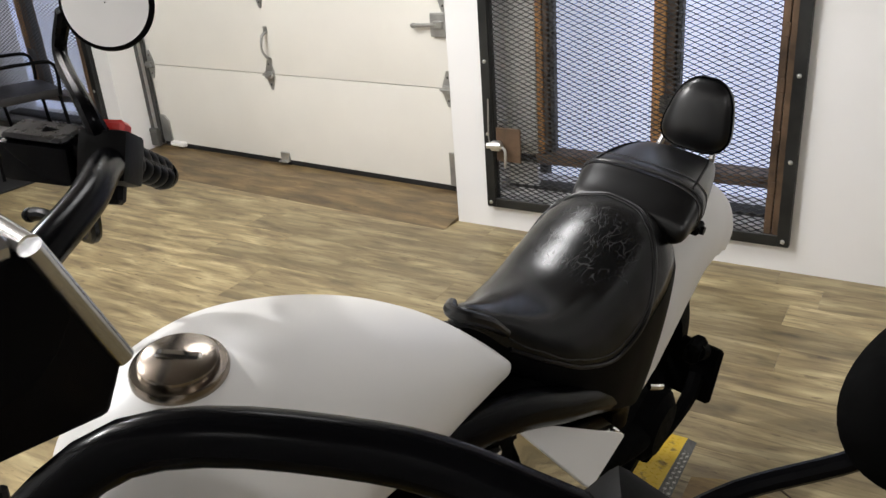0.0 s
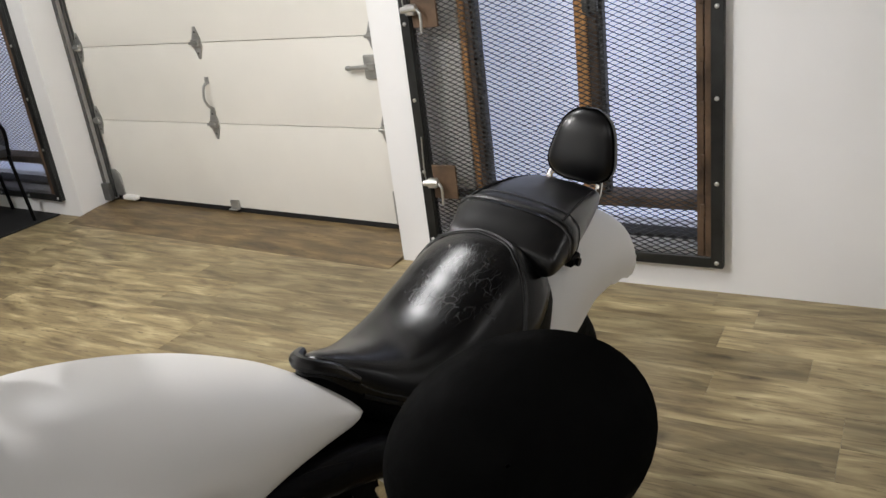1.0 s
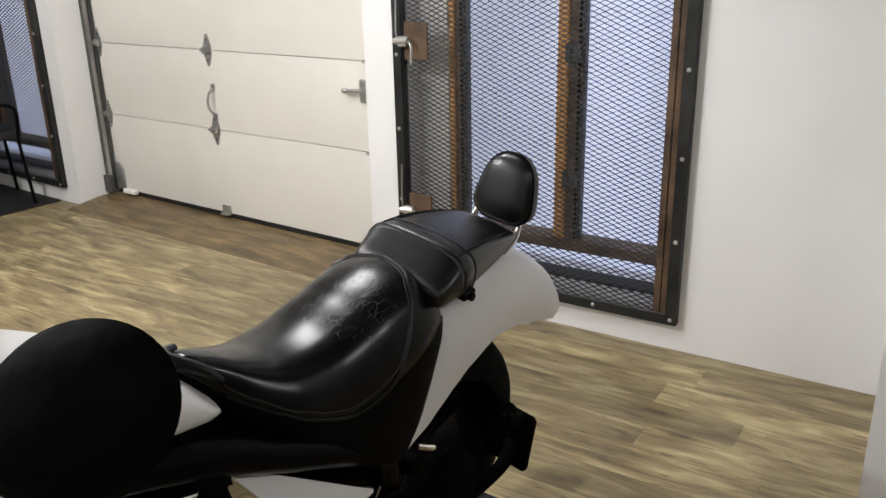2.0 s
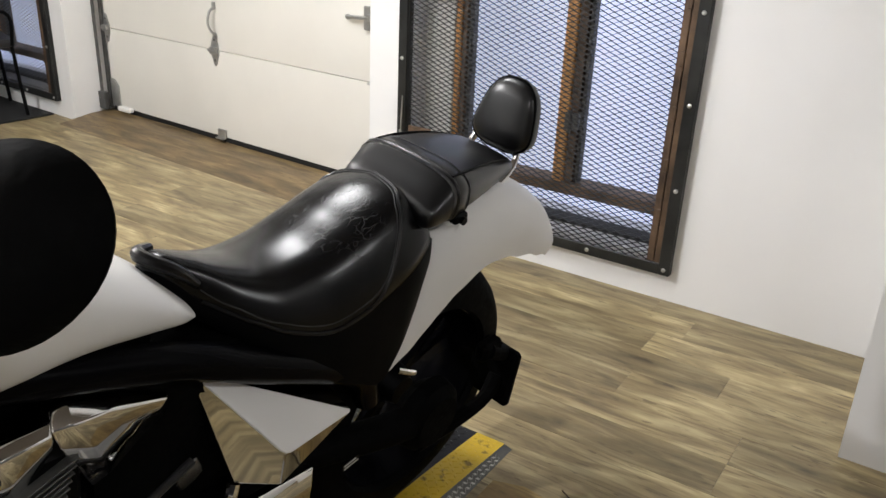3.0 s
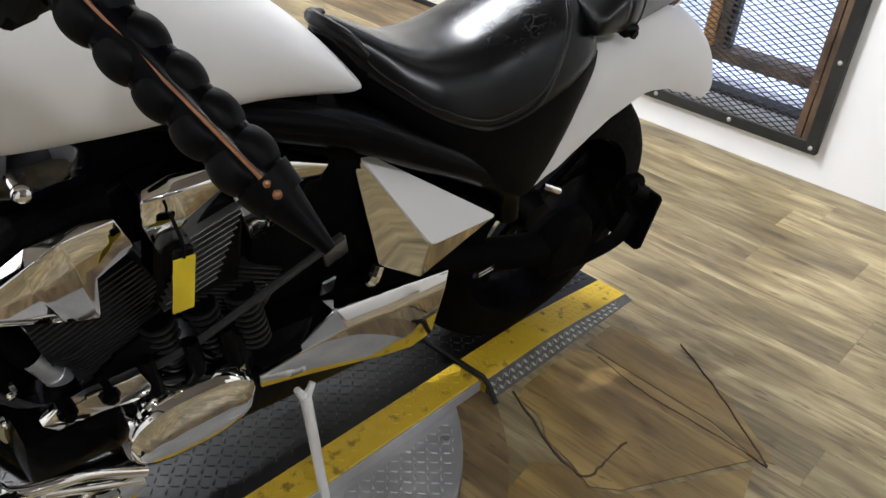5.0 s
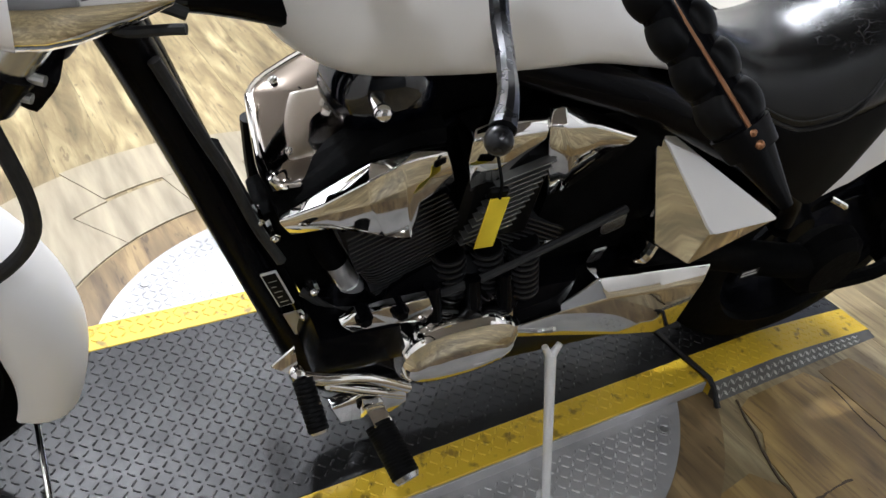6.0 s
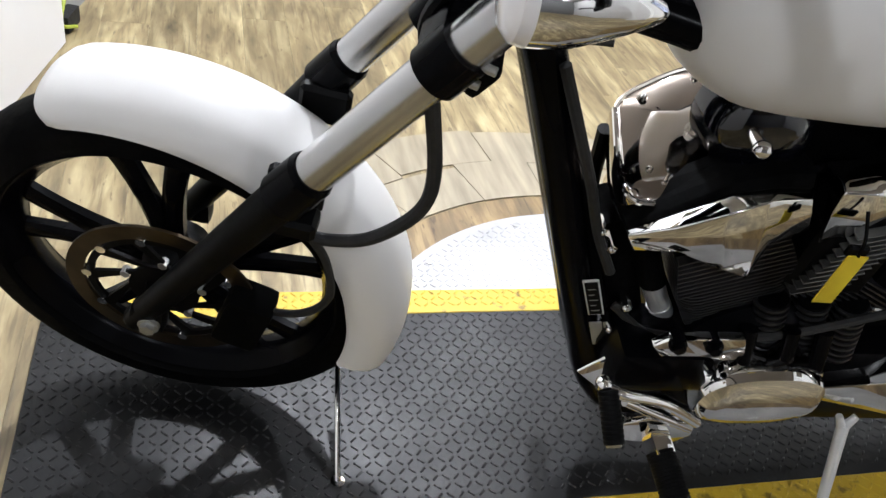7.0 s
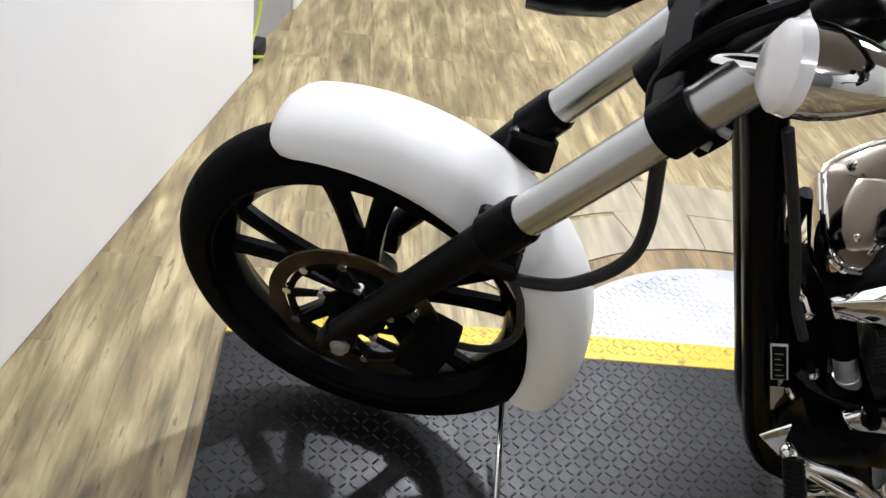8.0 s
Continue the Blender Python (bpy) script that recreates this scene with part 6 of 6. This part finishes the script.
GD = (GB - GA).normalized()


def bar_part(name, bm, mat, parent, label="", far=False, angle=35, smooth=True):
    """A part of the near bar half; far: its mirror image on the other half."""
    if far:
        moved(bm, FARSIDE)
        bmesh.ops.reverse_faces(bm, faces=bm.faces)
    return part(name, bm, mat, parent, label, smooth, angle)


MIRROR_FAR = Vector((-0.281, -0.309, 1.290))
bm = fresh()
near_bar = [STEER @ Vector((0.0, -0.72, 1.13)), STEER @ Vector((0.07, -0.715, 1.135)), Vector((0.2, -0.648, 1.2)), Vector((0.31, -0.572, 1.21)), Vector((0.40, -0.538, 1.2)), GA, GB]
tube(bm, near_bar, 0.0165, 6, 18)
tube(bm, [FARSIDE @ p for p in near_bar], 0.0165, 6, 18)
bar = bpart("handlebar", bm, BLACK, label="black swept-back handlebar")
bm = fresh()
for s in (1, -1):
    tube(bm, [(s * 0.05, -0.775, 1.03), (s * 0.05, -0.755, 1.08), (s * 0.05, -0.735, 1.127)], [0.022, 0.019, 0.022], 4, 14)
bpart("riser", bm, BLACK, bar, "black risers", True)
for far in (False, True):
    bm = fresh()
    up = GD.cross(Vector((0, 0, 1))).cross(GD).normalized()
    side = GD.cross(up).normalized()
    d0 = (up * 0.7 + side * 0.7).normalized()
    d1 = GD.cross(d0).normalized()
    rings = []
    for k in range(61):
        u = k / 60
        ring = []
        for j in range(36):
            a = 2 * math.pi * j / 36
            r = 0.0145 + 0.0065 * abs(math.sin(u * math.pi * 5)) ** 0.55 * abs(math.sin(1.5 * a)) ** 0.5
            ring.append(GA.lerp(GB, u) + r * (math.cos(a) * d0 + math.sin(a) * d1))
        rings.append(ring)
    loft(bm, rings)
    bar_part("grip", bm, BLACK_MATT, bar, "black ribbed hand grip", far, 60)
    bm = fresh()
    up = GD.cross(Vector((0, 0, 1))).cross(GD).normalized()
    side = GD.cross(up).normalized()
    tube(bm, [GA + (up * 0.7 + side * 0.7) * 0.0165 + GD * 0.005, GB + (up * 0.7 + side * 0.7) * 0.0165], 0.0016, 2, 6)
    for k in (0.004, 0.012):
        ball(bm, GB + GD * k + (up * 0.7 + side * 0.7) * 0.016, 0.003, 8)
    bar_part("grip_stripe", bm, COPPER, bar, "copper stripe along the grip", far)
    bm = fresh()
    rod(bm, GB, GB + GD * 0.016, 0.0185, 0.016, 18)
    rod(bm, GB + GD * 0.016, GB + GD * 0.055, 0.013, 0.004, 14)
    bar_part("bar_end", bm, BLACK_MATT, bar, "tapered black bar end", far)
    bm = fresh()
    c = GA - GD * 0.03
    q = Matrix.Translation(c) @ GD.to_track_quat("X", "Z").to_matrix().to_4x4()
    box(bm, (-0.032, -0.022, -0.03), (0.024, 0.026, 0.022), 0.009, q, seg=2)
    box(bm, (0.0, -0.015, -0.048), (0.018, 0.012, -0.02), 0.004, q)
    bar_part("switch_box", bm, BLACK_MATT, bar, "black switch housing", far)
    if far:
        bm = fresh()
        box(bm, (-0.014, -0.014, 0.02), (0.012, 0.016, 0.034), 0.004, q)
        bar_part("kill_switch", bm, RED, bar, "red stop switch", far)
    if far:
        fr = FARSIDE @ c
        bm = fresh()
        box(bm, (-0.036, -0.024, -0.022), (0.036, 0.024, 0.02), 0.008, Matrix.Translation(fr + Vector((-0.052, -0.036, -0.004))) @ Matrix.Rotation(radians(28), 4, "Z"), seg=2)
        rod(bm, fr + Vector((-0.052, -0.036, 0.01)), fr + Vector((0.0, -0.004, 0.0)), 0.016, seg=14)
        res = part("brake_reservoir", bm, BLACK, bar, "black brake fluid reservoir")
        bm = fresh()
        box(bm, (-0.033, -0.021, 0.0), (0.033, 0.021, 0.007), 0.003, Matrix.Translation(fr + Vector((-0.052, -0.036, 0.0165))) @ Matrix.Rotation(radians(28), 4, "Z"))
        part("reservoir_lid", bm, LEVER, res, "dark metal lid")
        bm = fresh()
        tube(bm, [fr + Vector((-0.07, -0.05, 0.0)), fr + Vector((-0.10, -0.085, -0.004)), fr + Vector((-0.115, -0.12, -0.02)), fr + Vector((-0.11, -0.15, -0.05))], 0.0055, 6, 8)
        part("brake_hose", bm, RUBBER_SEAL, res, "black brake hose")
    bm = fresh()
    tube(bm, [c + Vector((-0.035, -0.02, -0.005)), c + Vector((-0.04, -0.03, -0.03)), Vector((0.435, -0.555, 1.112)), Vector((0.484, -0.571, 1.10)), Vector((0.52, -0.589, 1.103)), Vector((0.54, -0.601, 1.098))], [0.008, 0.0075, 0.0065, 0.006, 0.0065, 0.008], 6, 10)
    ball(bm, (0.545, -0.605, 1.095), 0.0085, 12)
    bar_part("lever", bm, BLACK if far else LEVER, bar, "polished hand lever", far)
    mc = MIRROR_FAR if far else Vector((0.556, -0.449, 1.304))
    bm = fresh()
    if far:
        fs = FARSIDE @ c
        tube(bm, [fs, fs + Vector((-0.012, -0.012, 0.05)), mc + Vector((-0.045, -0.036, -0.06)), mc + Vector((-0.036, -0.03, -0.012))], [0.012, 0.0085, 0.008, 0.009], 6, 10)
        moved(bm, FARSIDE.inverted())
    else:
        tube(bm, [c + Vector((0, 0.0, 0.01)), c + Vector((0.03, 0.04, 0.03)), c + Vector((0.075, 0.068, 0.06)), mc + Vector((-0.012, 0.004, -0.02))], 0.0055, 6, 10)
    bar_part("mirror_stem", bm, BLACK, bar, "black mirror stem", far)
    bm = fresh()
    lathe(bm, [(0.001, -0.022), (0.035, -0.018), (0.053, -0.008), (0.060, 0.004), (0.058, 0.008), (0.001, 0.008)], (0, 0, 0), "y", 44)
    mm = Matrix.Translation(mc) @ Matrix.Rotation(radians(20), 4, "Z") @ Matrix.Rotation(radians(-24), 4, "X") @ Matrix.Rotation(radians(-38), 4, "Y") @ Matrix.Diagonal((1.06, 1, 0.8, 1))
    if far:
        mm = FARSIDE.inverted() @ Matrix.Translation(MIRROR_FAR) @ Vector((0.578, -0.789, 0.21)).to_track_quat("Y", "Z").to_matrix().to_4x4() @ Matrix.Scale(0.84, 4)
    moved(bm, mm)
    bar_part("mirror_shell", bm, TYRE, bar, "round black mirror shell", far, 50)
    bm = fresh()
    lathe(bm, [(0.001, 0.0085), (0.054, 0.0085), (0.054, 0.0095), (0.001, 0.0095)], (0, 0, 0), "y", 44)
    moved(bm, mm)
    bar_part("mirror_glass", bm, MIRROR, bar, "mirror glass", far, smooth=False)
bm = fresh()
prism(bm, [(-0.605, 1.246), (-0.553, 1.13), (-0.57, 1.088), (-0.66, 1.10), (-0.70, 1.19), (-0.69, 1.24)], -0.06, 0.055, "x", 0.008)
pod = bpart("instrument", bm, BLACK, label="black instrument housing with a bright bezel", angle=30)
bm = fresh()
rod(bm, (0.052, -0.604, 1.248), (0.052, -0.552, 1.132), 0.0085, seg=14)
rod(bm, (-0.058, -0.604, 1.248), (0.052, -0.604, 1.248), 0.0085, seg=14)
rod(bm, (-0.058, -0.552, 1.132), (0.052, -0.552, 1.132), 0.0085, seg=14)
bpart("bezel", bm, SATIN, pod, "satin metal bezel")
bm = fresh()
box(bm, (-0.055, -0.70, 1.238), (0.05, -0.61, 1.258), 0.006)
bpart("pod_top", bm, SATIN, pod, "satin metal cover")

# thin steel rod standing by the front fender
bm = fresh()
rod(bm, (-0.058, -0.888, PT), (-0.238, -0.876, 0.15), 0.0055, seg=12)
rod(bm, (-0.058, -0.888, PT), (-0.058, -0.888, PT + 0.004), 0.012, seg=20)
single("support_rod", bm, CHROME, "thin polished steel rod standing on the platform", "rod")

# ---- chairs at the second barred window ----
def chair(at):
    c = thing("chair", "black metal-framed chair in front of the barred window", "chair", group="chairs by the window", at=at)
    bm = fresh()
    box(bm, (-0.22, -0.22, 0.43), (0.22, 0.22, 0.48), 0.02, seg=2)
    part("seat", bm, CHAIR_BLACK, c)
    bm = fresh()
    box(bm, (-0.21, 0.2, 0.58), (0.21, 0.235, 0.88), 0.015, seg=2)
    part("backrest", bm, CHAIR_BLACK, c)
    for sx in (-1, 1):
        for sy in (-1, 1):
            bm = fresh()
            tube(bm, [(sx * 0.2, sy * 0.2, 0.44), (sx * 0.21, sy * 0.215, 0.2), (sx * 0.215, sy * 0.23, 0.0)], 0.011, 3, 8)
            part("leg", bm, BLACK_MATT, c)
        bm = fresh()
        tube(bm, [(sx * 0.2, 0.2, 0.44), (sx * 0.2, 0.215, 0.6), (sx * 0.2, 0.225, 0.84)], 0.011, 3, 8)
        part("back_post", bm, BLACK_MATT, c)
        bm = fresh()
        tube(bm, [(sx * 0.225, -0.2, 0.44), (sx * 0.235, -0.2, 0.62), (sx * 0.235, -0.05, 0.65), (sx * 0.225, 0.21, 0.65)], 0.011, 4, 8)
        part("armrest", bm, BLACK_MATT, c)
    return c


first = chair(WEST @ pose(-2.95, -0.32, 0, 0, 0, 165))
copy_thing(first, WEST @ pose(-3.62, -0.38, 0, 0, 0, 190))
# thin dark sheet that makes the floor under the chairs darker
bm = fresh()
box(bm, (-3.9, -0.02, 0.0015), (-2.62, -1.1, 0.012), 0.003)
single("dark_floor_sheet", bm, RUBBER_SEAL, "dark flat sheet on the floor under the chairs by the window", "mat", at=WEST, smooth=False)

# ---- unseen ceiling lamps ----
def ceiling_lamp(x, y, power, kind="POINT", size=0.05):
    c = thing("ceiling_lamp", "unseen round warm-white ceiling lamp; two of the set are added fill", "lamp", group="ceiling lamps", at=Matrix.Translation((x, y, ROOM_H)))
    bm = fresh()
    lathe(bm, [(0.001, 0.0), (0.085, 0.0), (0.08, -0.06), (0.001, -0.06)], (0, 0, 0), "z", 28)
    part("housing", bm, WHITE_TRIM, c)
    bm = fresh()
    lathe(bm, [(0.001, -0.0605), (0.07, -0.0605), (0.06, -0.07), (0.001, -0.072)], (0, 0, 0), "z", 28)
    part("diffuser", bm, LAMP_GLOW, c)
    lamp("lamp_light", kind, (x, y, ROOM_H - 0.16), (x, y, 0), power, size, spot=128)


# the last two are added fill for the bike's near side and its chrome
for x, y, p, kind, size in ((-1.9, -0.6, 275, "POINT", 0.05), (-0.85, 1.0, 140, "SPOT", 0.28), (-2.7, 0.5, 130, "POINT", 0.05), (0.6, -2.0, 16, "POINT", 0.05), (2.3, -1.2, 52, "POINT", 0.05), (4.2, 0.8, 75, "POINT", 0.05)):
    ceiling_lamp(x, y, p, kind, size)

# ---- floor boards ----
bm = fresh()
box(bm, (LEFT_X - 0.1, -6.1, -0.2), (RIGHT_X + 0.1, WALL_Y + 0.95, -0.0112))
floor = single("floor", bm, SUBFLOOR, "rustic brown laminate floor with streaked boards", "floor", kind="structure", smooth=False)
BW, BL = 0.152, 1.22
GAP = 0.00025


def board_mesh(length):
    bm = fresh()
    box(bm, (GAP, GAP, -0.011), (length - GAP, BW - GAP, 0.0), 0.0003)
    return finish(bm, "floor_board", PLANK, smooth=False)


whole = board_mesh(BL)
joined_v, joined_f = [], []
random.seed(3)
row = 0
y = -6.0
while y < WALL_Y + 0.2:
    x = LEFT_X - random.uniform(0, BL)
    while x < RIGHT_X:
        near = -4.3 < x < 1.0 and -1.95 < y < 2.1
        if near:
            ob = new("floor_board", whole)
            ob.location = (x, y, 0)
            ob.parent = floor
        else:
            n = len(joined_v)
            for px, py in ((x + GAP, y + GAP), (x + BL - GAP, y + GAP), (x + BL - GAP, y + BW - GAP), (x + GAP, y + BW - GAP)):
                joined_v.append((px, py, 0.0))
            joined_f.append((n, n + 1, n + 2, n + 3))
        x += BL
    y += BW
me = bpy.data.meshes.new("floor_boards")
me.from_pydata(joined_v, [], joined_f)
me.materials.append(PLANK)
tagged(new("floor_boards", me), label="far laminate boards", kind="stuff").parent = floor
